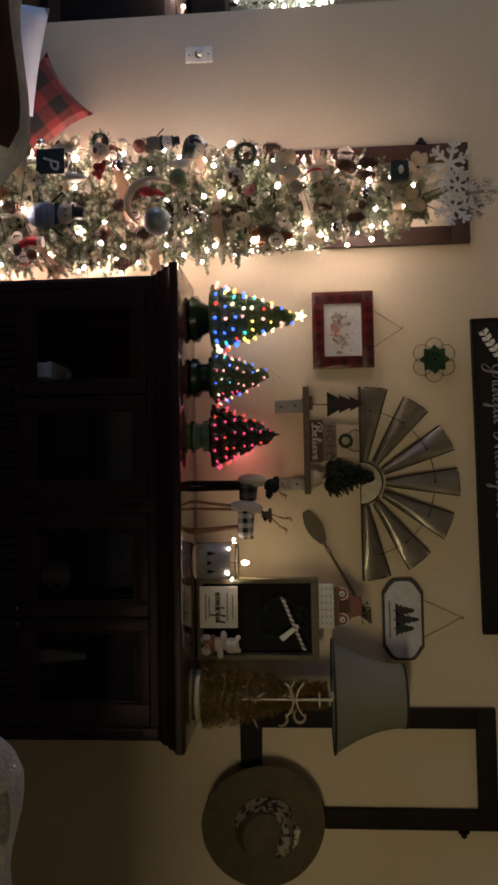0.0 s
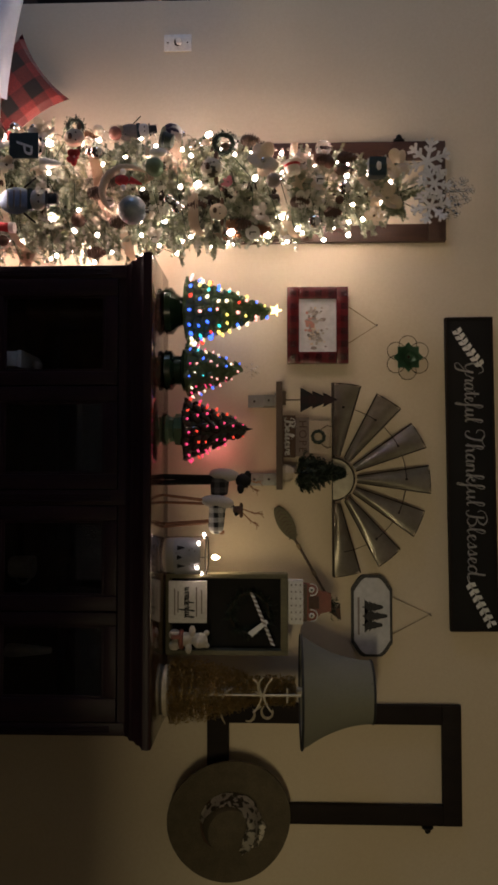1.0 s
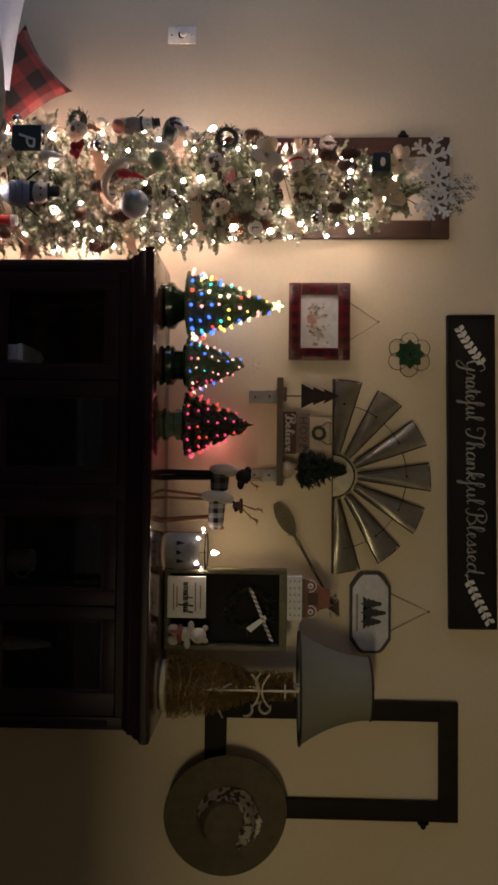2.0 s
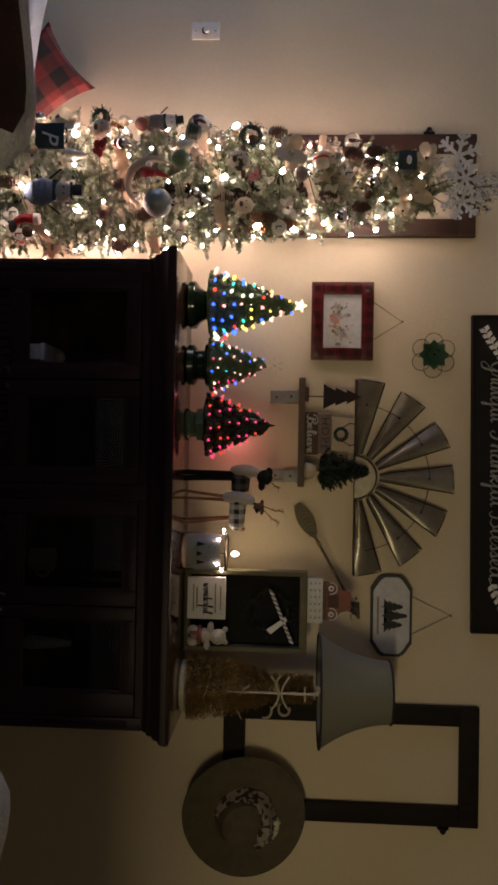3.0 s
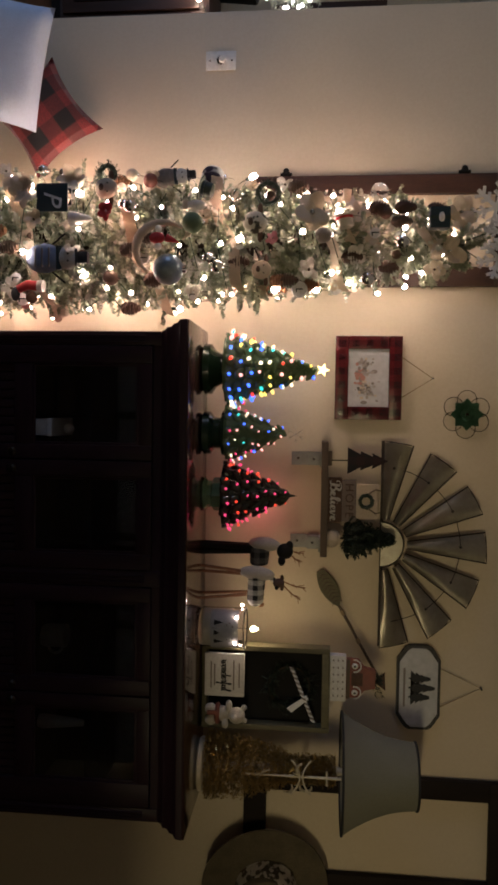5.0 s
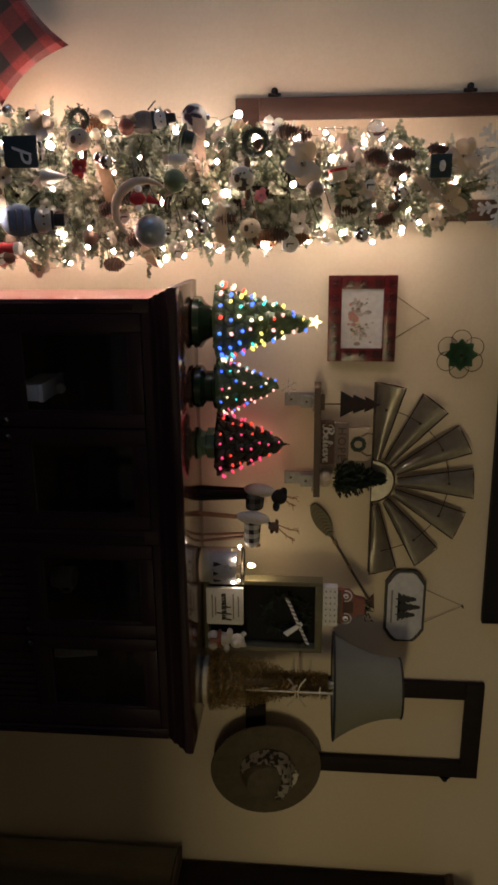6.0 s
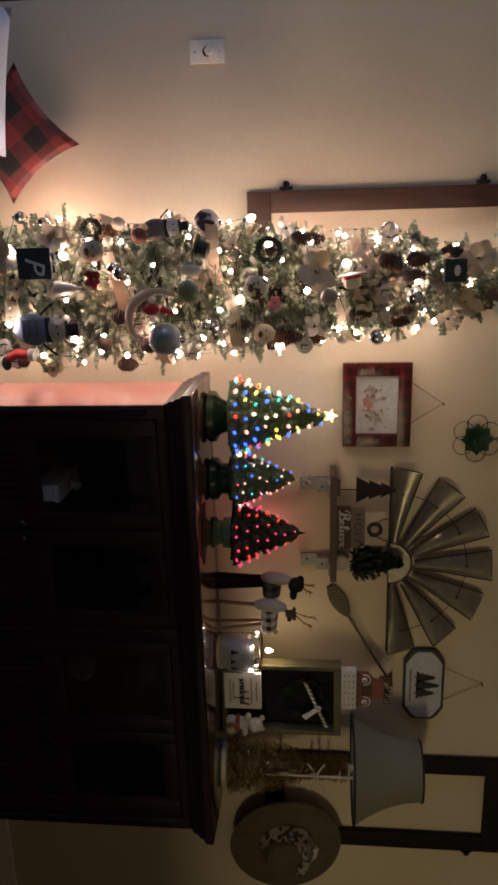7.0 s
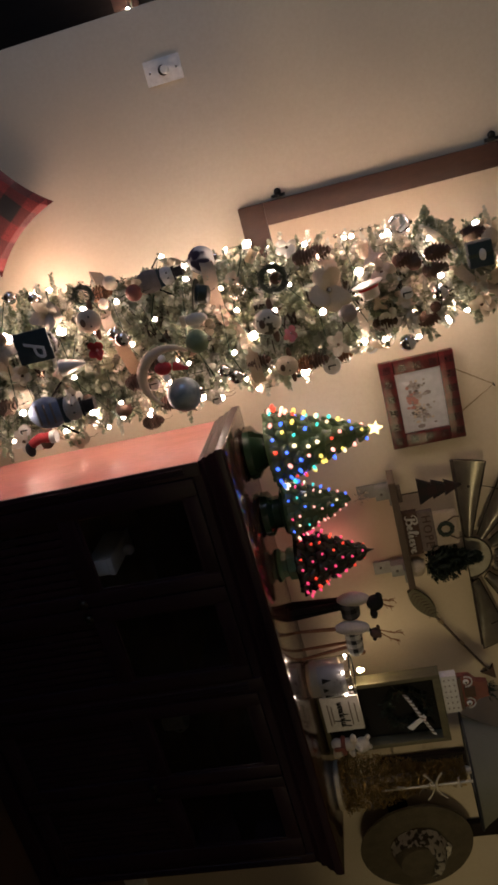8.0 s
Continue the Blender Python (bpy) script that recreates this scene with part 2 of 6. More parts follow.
def solid(name, bm, material, label, category, kind="", group="", smooth=True):
    """A thing that is one mesh, with its origin at its base."""
    lo = Vector([min(v.co[i] for v in bm.verts) for i in range(3)])
    hi = Vector([max(v.co[i] for v in bm.verts) for i in range(3)])
    at = Vector(((lo.x + hi.x) / 2, (lo.y + hi.y) / 2, lo.z))
    bm.transform(Matrix.Translation(-at))
    ob = new(name, mesh_of(name, bm, material, smooth))
    ob.location = at
    ORIGIN[ob] = at
    return tagged(ob, label, category, group, kind)


def box(x0, x1, y0, y1, z0, z1, bevel=0.0, bm=None):
    bm = bm or bmesh.new()
    made = bmesh.ops.create_cube(bm, size=1.0, matrix=Matrix.Translation(((x0 + x1) / 2, (y0 + y1) / 2, (z0 + z1) / 2)) @ Matrix.Diagonal((x1 - x0, y1 - y0, z1 - z0, 1)))
    if bevel:
        edges = list({e for v in made["verts"] for e in v.link_edges})
        bmesh.ops.bevel(bm, geom=edges, offset=bevel, segments=2, affect="EDGES", profile=0.6)
    return bm


def rod(p, q, r0, r1=None, seg=10, bm=None):
    bm = bm or bmesh.new()
    p, q = Vector(p), Vector(q)
    m = Matrix.Translation((p + q) / 2) @ (q - p).to_track_quat("Z", "Y").to_matrix().to_4x4()
    bmesh.ops.create_cone(bm, cap_ends=True, segments=seg, radius1=r0, radius2=r0 if r1 is None else r1, depth=(q - p).length, matrix=m)
    return bm


def ball(at, r, sx=1, sy=1, sz=1, bm=None, seg=16, turn=None):
    bm = bm or bmesh.new()
    bmesh.ops.create_uvsphere(bm, u_segments=seg, v_segments=seg // 2 + 2, radius=r, matrix=Matrix.Translation(at) @ (turn or Matrix()) @ Matrix.Diagonal((sx, sy, sz, 1)))
    return bm


def lathe(at, profile, seg=32, bm=None, wave=None):
    """Turns a profile of (radius, height) round the vertical through at."""
    bm = bm or bmesh.new()
    rings = []
    for r, z in profile:
        ring = []
        for k in range(seg):
            a = 2 * math.pi * k / seg
            rr = r * (wave(a, z) if wave else 1)
            ring.append(bm.verts.new((at[0] + rr * math.cos(a), at[1] + rr * math.sin(a), at[2] + z)))
        rings.append(ring)
    for a, b in zip(rings, rings[1:]):
        for k in range(seg):
            bm.faces.new((a[k], a[(k + 1) % seg], b[(k + 1) % seg], b[k]))
    for ring in (rings[0], rings[-1]):
        if max((v.co - ring[0].co).length for v in ring) > 1e-6:
            bm.faces.new(ring)
    return bm


def tube(points, r, seg=6, closed=False, bm=None):
    bm = bm or bmesh.new()
    pts = [Vector(p) for p in points]
    rings, n = [], len(pts)
    side = None
    for i, p in enumerate(pts):
        a, b = (pts[i - 1], pts[(i + 1) % n]) if closed else (pts[max(i - 1, 0)], pts[min(i + 1, n - 1)])
        d = (b - a).normalized()
        if side is None:
            side = d.orthogonal().normalized()
        side = (side - d * side.dot(d)).normalized()
        up = d.cross(side)
        rr = r(i / max(n - 1, 1)) if callable(r) else r
        rings.append([bm.verts.new(p + rr * (math.cos(t) * side + math.sin(t) * up)) for t in (2 * math.pi * k / seg for k in range(seg))])
    pairs = list(zip(rings, rings[1:])) + ([(rings[-1], rings[0])] if closed else [])
    for a, b in pairs:
        for k in range(seg):
            bm.faces.new((a[k], a[(k + 1) % seg], b[(k + 1) % seg], b[k]))
    if not closed:
        bm.faces.new(rings[0])
        bm.faces.new(rings[-1])
    return bm


def plate(outline, y0, y1, bm=None, bevel=0.0):
    """A flat board from an outline of (x, z), between two depths."""
    bm = bm or bmesh.new()
    face = bm.faces.new([bm.verts.new((x, y0, z)) for x, z in outline])
    made = bmesh.ops.extrude_face_region(bm, geom=[face])
    bmesh.ops.translate(bm, vec=(0, y1 - y0, 0), verts=[g for g in made["geom"] if isinstance(g, bmesh.types.BMVert)])
    if bevel:
        edges = [e for e in bm.edges if abs(e.verts[0].co.y - y0) < 1e-6 and abs(e.verts[1].co.y - y0) < 1e-6]
        bmesh.ops.bevel(bm, geom=edges, offset=bevel, segments=2, affect="EDGES")
    return bm


def lettering(text, at, size, material, parent, shear=0.0, space=1.0, tilt=0.0, depth=0.0015):
    """Words on a wall-facing board, centred at a place, read from the front."""
    data = bpy.data.curves.new("words", "FONT")
    data.body, data.size, data.shear, data.space_character, data.extrude = text, size, shear, space, depth
    data.align_x, data.align_y = "CENTER", "CENTER"
    data.resolution_u = 3
    ob = bpy.data.objects.new("words", data)
    scene.collection.objects.link(ob)
    made = bpy.data.meshes.new_from_object(ob.evaluated_get(bpy.context.evaluated_depsgraph_get()))
    bpy.data.objects.remove(ob)
    made.materials.clear()
    made.materials.append(material)
    made.name = "lettering"
    words = new("lettering", made)
    words.parent = parent
    words.matrix_basis = Matrix.Translation(Vector(at) - ORIGIN[parent]) @ pose(0, 0, 0, 90, 0, 0) @ pose(0, 0, 0, 0, 0, tilt)
    return words


GLYPHS = {}


def glyph(letter, advance, *strokes):
    """One handwritten letter: strokes of (x, y) on a lowercase height of one."""
    GLYPHS[letter] = (advance, strokes)


glyph("r", 0.95, ((0, 0.15), (0.3, 0.85), (0.42, 1.12), (0.5, 0.9), (0.78, 0.92), (0.72, 0.4), (0.78, 0.06), (1.0, 0.2)))
glyph("a", 1.15, ((0.92, 0.85), (0.6, 1.02), (0.25, 0.7), (0.2, 0.22), (0.45, 0), (0.78, 0.3), (0.97, 0.98), (0.88, 0.3), (1.0, 0.0), (1.25, 0.2)))
glyph("t", 0.75, ((0, 0.2), (0.4, 1.2), (0.5, 1.75), (0.42, 0.6), (0.48, 0.1), (0.62, 0.02), (0.8, 0.2)), ((0.05, 1.18), (0.5, 1.22), (0.95, 1.3)))
glyph("e", 0.85, ((0, 0.2), (0.5, 0.5), (0.72, 0.82), (0.52, 1.0), (0.28, 0.72), (0.28, 0.25), (0.5, 0), (0.72, 0.06), (0.9, 0.2)))
glyph("f", 0.8, ((0, 0.2), (0.45, 0.9), (0.8, 1.8), (0.66, 2.2), (0.45, 1.8), (0.36, 0.5), (0.25, -0.8), (0.08, -1.15), (0.02, -0.8), (0.35, -0.1), (0.85, 0.2)))
glyph("u", 1.2, ((0, 0.2), (0.28, 1.0), (0.26, 0.35), (0.45, 0), (0.78, 0.3), (0.95, 1.0), (0.92, 0.3), (1.05, 0), (1.25, 0.2)))
glyph("l", 0.7, ((0, 0.2), (0.45, 0.9), (0.75, 1.8), (0.6, 2.15), (0.4, 1.7), (0.32, 0.5), (0.45, 0.02), (0.75, 0.2)))
glyph("h", 1.15, ((0, 0.2), (0.45, 1.0), (0.7, 1.8), (0.55, 2.15), (0.38, 1.7), (0.25, 0.0), (0.36, 0.6), (0.65, 1.0), (0.85, 0.7), (0.83, 0.2), (0.97, 0), (1.2, 0.2)))
glyph("n", 1.15, ((0, 0.2), (0.25, 0.95), (0.3, 0.6), (0.25, 0.0), (0.38, 0.65), (0.68, 1.0), (0.86, 0.7), (0.83, 0.2), (0.97, 0), (1.2, 0.2)))
glyph("k", 1.05, ((0, 0.2), (0.45, 1.0), (0.7, 1.8), (0.55, 2.15), (0.38, 1.7), (0.25, 0.0), (0.36, 0.5), (0.78, 1.02), (0.84, 0.75), (0.4, 0.5), (0.68, 0.25), (0.9, 0), (1.1, 0.2)))
glyph("s", 0.75, ((0, 0.15), (0.4, 0.78), (0.5, 1.08), (0.6, 0.6), (0.58, 0.15), (0.3, 0.0), (0.2, 0.14), (0.55, 0.03), (0.8, 0.2)))
glyph("d", 1.2, ((0.92, 0.85), (0.6, 1.02), (0.25, 0.7), (0.2, 0.22), (0.45, 0), (0.78, 0.3), (1.15, 2.1), (0.95, 0.4), (1.08, 0.0), (1.5, 0.15)))
glyph("w", 1.5, ((0, 0.9), (0.15, 0.95), (0.2, 0.3), (0.38, 0), (0.65, 0.3), (0.75, 0.95), (0.75, 0.3), (0.95, 0), (1.2, 0.4), (1.25, 0.95), (1.5, 0.8)))
glyph("o", 0.95, ((0.6, 0.98), (0.25, 0.75), (0.2, 0.25), (0.45, 0), (0.75, 0.35), (0.7, 0.9), (0.55, 0.95), (1.0, 0.75)))
glyph("i", 0.6, ((0, 0.2), (0.28, 1.0), (0.25, 0.3), (0.4, 0.0), (0.62, 0.2)), ((0.36, 1.45), (0.38, 1.62)))
glyph("v", 0.9, ((0, 0.85), (0.18, 0.98), (0.25, 0.4), (0.42, 0), (0.7, 0.6), (0.68, 1.0), (0.95, 0.8)))
glyph("G", 1.75, ((1.55, 1.75), (1.25, 2.3), (0.65, 2.1), (0.2, 1.2), (0.45, 0.25), (0.95, 0.2), (1.35, 0.9), (1.42, 1.05), (1.2, 0), (0.9, -0.9), (0.3, -1.15), (0.12, -0.75), (0.9, -0.1), (1.75, 0.2)))
glyph("T", 1.5, ((0.35, 1.35), (0.0, 1.5), (0.05, 2.05), (0.55, 2.3), (1.2, 2.0), (1.9, 2.3)), ((1.2, 2.0), (1.05, 1.0), (0.75, 0.2), (0.3, -0.05), (0.05, 0.3), (0.25, 0.5)))
glyph("B", 1.6, ((0.75, 2.05), (0.65, 1.0), (0.5, 0.15), (0.15, -0.1), (-0.05, 0.25)), ((0.15, 1.3), (0.0, 1.7), (0.35, 2.25), (1.0, 2.4), (1.45, 2.0), (1.2, 1.4), (0.7, 1.2), (1.35, 1.0), (1.55, 0.45), (1.1, 0.0), (0.7, 0.2)))


def script(word, at, size, wide, pen, material, parent):
    """Handwritten words brushed on a board: thick down strokes, thin up strokes, at is the middle of the base line."""
    total = sum(GLYPHS[c][0] for c in word)
    sx, x, bm = wide / total, 0.0, bmesh.new()
    for c in word:
        advance, strokes = GLYPHS[c]
        for stroke in strokes:
            p = [Vector((a, b)) for a, b in stroke]
            p = [p[0] * 2 - p[1]] + p + [p[-1] * 2 - p[-2]]
            line = []
            for i in range(1, len(p) - 2):
                for k in range(6):
                    u = k / 6
                    line.append(0.5 * (2 * p[i] + (p[i + 1] - p[i - 1]) * u + (2 * p[i - 1] - 5 * p[i] + 4 * p[i + 1] - p[i + 2]) * u * u + (3 * p[i] - p[i - 1] - 3 * p[i + 1] + p[i + 2]) * u ** 3))
            line.append(p[-2])
            line = [Vector(((x + q.x) * sx - wide / 2, q.y * size)) for q in line]
            rows = []
            for i, q in enumerate(line):
                d = (line[min(i + 1, len(line) - 1)] - line[max(i - 1, 0)]).normalized()
                w = 0.5 * pen * (0.5 + 0.75 * max(0.0, -d.y))
                y = at[1] - 0.0007 * i / len(line)
                rows.append([bm.verts.new((at[0] + q.x - s * d.y * w, y, at[2] + q.y + s * d.x * w)) for s in (-1, 1)])
            for a, b in zip(rows, rows[1:]):
                bm.faces.new((a[0], a[1], b[1], b[0]))
        x += advance
    bmesh.ops.solidify(bm, geom=bm.faces[:], thickness=0.0008)
    return part("lettering", bm, material, parent, smooth=False)


def blades(rng, tips, count, length, width):
    """Needles round many twigs as thin leaf triangles: tips is a list of (base, end)."""
    verts, faces = [], []
    for a, b in tips:
        d = (b - a).normalized()
        side = d.orthogonal().normalized()
        up = d.cross(side)
        for k in range(count):
            f = (k + rng.random()) / count
            t = rng.random() * 2 * math.pi
            out = side * math.cos(t) + up * math.sin(t)
            p = a.lerp(b, f)
            grow = (out + d * (0.55 + 0.9 * f)).normalized()
            across = grow.cross(d).normalized() * width * (0.7 + 0.6 * rng.random())
            tip = p + grow * length * (0.65 + 0.6 * rng.random()) * (1.05 - 0.45 * f)
            n = len(verts)
            mid = p.lerp(tip, 0.55)
            verts += [p, mid + across, tip, mid - across]
            faces.append((n, n + 1, n + 2, n + 3))
    return verts, faces


def foliage(name, verts, faces, material, parent, label=""):
    data = bpy.data.meshes.new(name)
    data.from_pydata([tuple(v - ORIGIN[parent]) for v in verts], [], faces)
    data.materials.append(material)
    ob = new(name, data)
    ob.parent = parent
    ORIGIN[ob] = ORIGIN[parent]
    return tagged(ob, label)

# ---- the room ----
def structure(name, bm, material, label, category, smooth=False):
    return solid(name, bm, material, label, category, "structure", smooth=smooth)


structure("floor", box(-5.2, 3.4, -3.6, 6.4, -0.1, 0.0), OAK, "dark brown wooden floor running through both rooms", "floor")
structure("ceiling", box(-5.2, 3.4, -3.6, 6.4, 2.62, 2.74), CEILING, "plain off-white painted ceiling", "ceiling")
structure("wall_north", box(-1.79, 2.9, 3.2, 3.34, 0.0, 2.62, 0.006), PAINT, "cream painted wall hung with decorations", "wall", True)
structure("wall_east", box(2.9, 3.04, -3.6, 6.4, 0.0, 2.62), BOUNCE_CUT, "unseen side wall, coloured dark to cut bounced light", "wall")
structure("wall_south", box(-5.2, 2.9, -3.6, -3.46, 0.0, 2.62), BOUNCE_CUT, "unseen wall behind the camera, coloured dark to cut bounced light", "wall")
structure("wall_west", box(-5.2, -5.06, -3.46, 6.26, 0.0, 2.62), PAINT, "cream painted wall of the living room", "wall")
structure("wall_far", box(-5.06, 2.9, 6.26, 6.4, 0.0, 2.62), PAINT, "cream painted far wall of the living room", "wall")
structure("baseboard", box(-1.785, 2.09, 3.185, 3.1985, 0.0, 0.11, 0.004), WHITE_TRIM, "white painted baseboard along the wall", "trim")


# ---- glass-door hutch ----
def molding(x0, x1, y0, z0, profile, back):
    """A cornice that goes round the front and both ends: profile of (outwards, up)."""
    bm = bmesh.new()
    rows = []
    for out, up in profile:
        rows.append([bm.verts.new(c) for c in ((x0 - out, back, z0 + up), (x0 - out, y0 - out, z0 + up), (x1 + out, y0 - out, z0 + up), (x1 + out, back, z0 + up))])
    for a, b in zip(rows, rows[1:]):
        for k in range(4):
            bm.faces.new((a[k], a[(k + 1) % 4], b[(k + 1) % 4], b[k]))
    bm.faces.new(rows[0])
    bm.faces.new(rows[-1])
    return bm


def hutch():
    x0, x1, y0, y1 = -0.515, 1.105, 2.69, 3.045
    h = thing("hutch", ((x0 + x1) / 2, (y0 + y1) / 2, 0), "dark cherry wood hutch with four glass doors along the wall", "cabinet")
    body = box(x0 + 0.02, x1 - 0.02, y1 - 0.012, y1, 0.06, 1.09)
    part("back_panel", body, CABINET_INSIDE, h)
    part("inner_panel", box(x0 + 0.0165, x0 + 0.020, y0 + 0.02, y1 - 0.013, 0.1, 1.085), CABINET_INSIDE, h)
    part("side_panel", box(x0, x0 + 0.016, y0, y1, 0.06, 1.10, 0.003), CHERRY_LIT_SIDE, h, "polished cherry side, coloured lighter for the tree light")
    part("side_panel", box(x1 - 0.02, x1, y0, y1, 0.06, 1.10, 0.003), CHERRY, h)
    part("plinth", box(x0 - 0.012, x1 + 0.012, y0 - 0.012, y1, 0.0, 0.07, 0.005), CHERRY_ACROSS, h)
    part("cornice", molding(x0, x1, y0, 1.09, [(0.0, 0.0), (0.004, 0.012), (0.012, 0.020), (0.013, 0.034), (0.022, 0.044), (0.024, 0.056), (0.034, 0.066), (0.036, 0.086), (0.034, 0.090)], y1), CHERRY_ACROSS, h, "stepped cornice under the top")
    part("top", box(x0 - 0.035, x1 + 0.035, y0 - 0.035, y1, 1.1805, 1.1855, 0.001), POLISHED, h, "polished dark top")
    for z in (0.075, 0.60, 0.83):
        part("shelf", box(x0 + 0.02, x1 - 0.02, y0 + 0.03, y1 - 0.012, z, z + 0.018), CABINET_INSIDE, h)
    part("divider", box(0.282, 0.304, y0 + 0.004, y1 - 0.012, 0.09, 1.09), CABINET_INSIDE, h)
    part("top_rail", box(x0 + 0.02, x1 - 0.02, y0, y0 + 0.022, 1.065, 1.09), CHERRY_ACROSS, h)
    for a, b in ((x0 + 0.0005, x0 + 0.045), (0.266, 0.320), (x1 - 0.045, x1 - 0.0005)):
        part("pilaster", box(a, b, y0 - 0.006, y0 + 0.018, 0.07, 1.09, 0.004), CHERRY, h)
        for g in (0.3, 0.5, 0.7):
            c = a + g * (b - a)
            part("reed", rod((c, y0 - 0.006, 0.14), (c, y0 - 0.006, 1.04), 0.0035, seg=8), CHERRY, h)
    doors = ((-0.468, -0.096, -0.41, -0.144, 1), (-0.092, 0.264, -0.039, 0.213, -1), (0.322, 0.682, 0.372, 0.63, 1), (0.686, 1.058, 0.732, 0.978, -1))
    for a, b, ga, gb, way in doors:
        f = y0 - 0.008
        d = part("door", box(a, ga, f, f + 0.02, 0.085, 1.062, 0.004), CHERRY, h)
        part("stile", box(gb, b, f, f + 0.02, 0.085, 1.062, 0.004), CHERRY, d)
        for z0, z1 in ((1.018, 1.062), (0.60, 0.66), (0.085, 0.15)):
            part("rail", box(ga, gb, f + 0.0015, f + 0.019, z0, z1, 0.003), CHERRY_ACROSS, d)
        for z0, z1, u0, u1 in ((0.66, 0.67, ga, gb), (1.008, 1.018, ga, gb)):
            part("bead", box(u0, u1, f + 0.005, f + 0.013, z0, z1, 0.003), CHERRY_ACROSS, d)
        for u0, u1 in ((ga, ga + 0.009), (gb - 0.009, gb)):
            part("bead", box(u0, u1, f + 0.005, f + 0.013, 0.67, 1.008, 0.003), CHERRY, d)
        pane = part("pane", box(ga + 0.009, gb - 0.009, f + 0.008, f + 0.011, 0.67, 1.008), CLEAR, d, "clear glass pane", False)
        pane.visible_shadow = False
        n = 9
        for k in range(n):
            u = ga + (gb - ga) * k / n
            part("lower_board", box(u + 0.0015, u + (gb - ga) / n - 0.0015, f + 0.009, f + 0.017, 0.15, 0.60, 0.003), CHERRY, d)
        kx = gb + 0.024 if way > 0 else ga - 0.024
        part("knob", lathe((0, 0, 0), [(0.004, 0), (0.005, 0.010), (0.013, 0.014), (0.015, 0.021), (0.010, 0.027), (0.0005, 0.029)], 16), KNOB, d).matrix_basis = Matrix.Translation(Vector((kx, f - 0.001, 0.60)) - ORIGIN[h]) @ pose(0, 0, 0, 90) @ Matrix.Translation(ORIGIN[h])
    return h


hutch()


def book(x, w, tall, z, material):
    bm = box(x, x + w, 2.74, 2.90, z, z + tall, 0.003)
    b = solid("book", bm, material, "old cloth-bound book standing on a hutch shelf", "book", group="books in the hutch")
    part("page_block", box(x + 0.003, x + w - 0.003, 2.744, 2.896, z + tall - 0.0005, z + tall + 0.0012), PAPER, b)


# a mug, a pale dish and glasses behind the panes
def mug(x, y, z):
    m = thing("mug", (x, y, z), "white stoneware mug on a hutch shelf", "mug")
    part("cup", lathe((x, y, z), [(0.001, 0.0), (0.036, 0.0), (0.04, 0.01), (0.041, 0.085), (0.037, 0.086), (0.035, 0.012), (0.001, 0.010)], 28), PORCELAIN, m)
    part("handle", tube([(x + 0.038 + 0.026 * math.sin(a), y, z + 0.045 + 0.026 * math.cos(a)) for a in np.linspace(0.1, math.pi - 0.1, 10)], 0.005), PORCELAIN, m)


box_gift = solid("keepsake_box", box(-0.226, -0.170, 2.742, 2.95, 0.618, 0.688, 0.005), PAPER, "long white keepsake box on a hutch shelf", "box")
part("lid", box(-0.229, -0.167, 2.739, 2.953, 0.6885, 0.706, 0.004), PAPER, box_gift)
solid("white_ball", ball((-0.190, 2.86, 0.7245), 0.0185), PAPER, "small white ball resting on the keepsake box", "ornament")


def glassware(x, y, z, tall):
    g = thing("goblet", (x, y, z), "clear stemmed glass on a hutch shelf", "glass", "goblets in the hutch")
    part("bowl", lathe((x, y, z), [(0.028, 0.0), (0.028, 0.003), (0.004, 0.008), (0.004, tall * 0.45), (0.026, tall * 0.6), (0.03, tall), (0.028, tall), (0.023, tall * 0.62), (0.0005, tall * 0.5)], 20), CLEAR, g)


for gx, gy in ((0.43, 2.86), (0.50, 2.90), (0.57, 2.85), (0.79, 2.88), (0.86, 2.84), (0.92, 2.90)):
    glassware(gx, gy, 0.848, 0.13)
mug(0.56, 2.90, 0.618)
vase = thing("bud_vase", (0.86, 2.86, 0.618), "tall pale vase on a hutch shelf", "vase")
part("vessel", lathe((0.86, 2.86, 0.618), [(0.022, 0), (0.025, 0.02), (0.018, 0.1), (0.010, 0.17), (0.013, 0.2), (0.009, 0.2), (0.006, 0.17)], 20), PORCELAIN, vase)
random.seed(5)
bx = -0.46
while bx < 0.22:
    bw = random.uniform(0.022, 0.045)
    if not -0.11 < bx < -0.05:
        book(bx, bw, random.uniform(0.19, 0.26), 0.093, random.choice((BROWN, RED_PAINT, NAVY, OLIVE)))
    bx += bw + 0.003


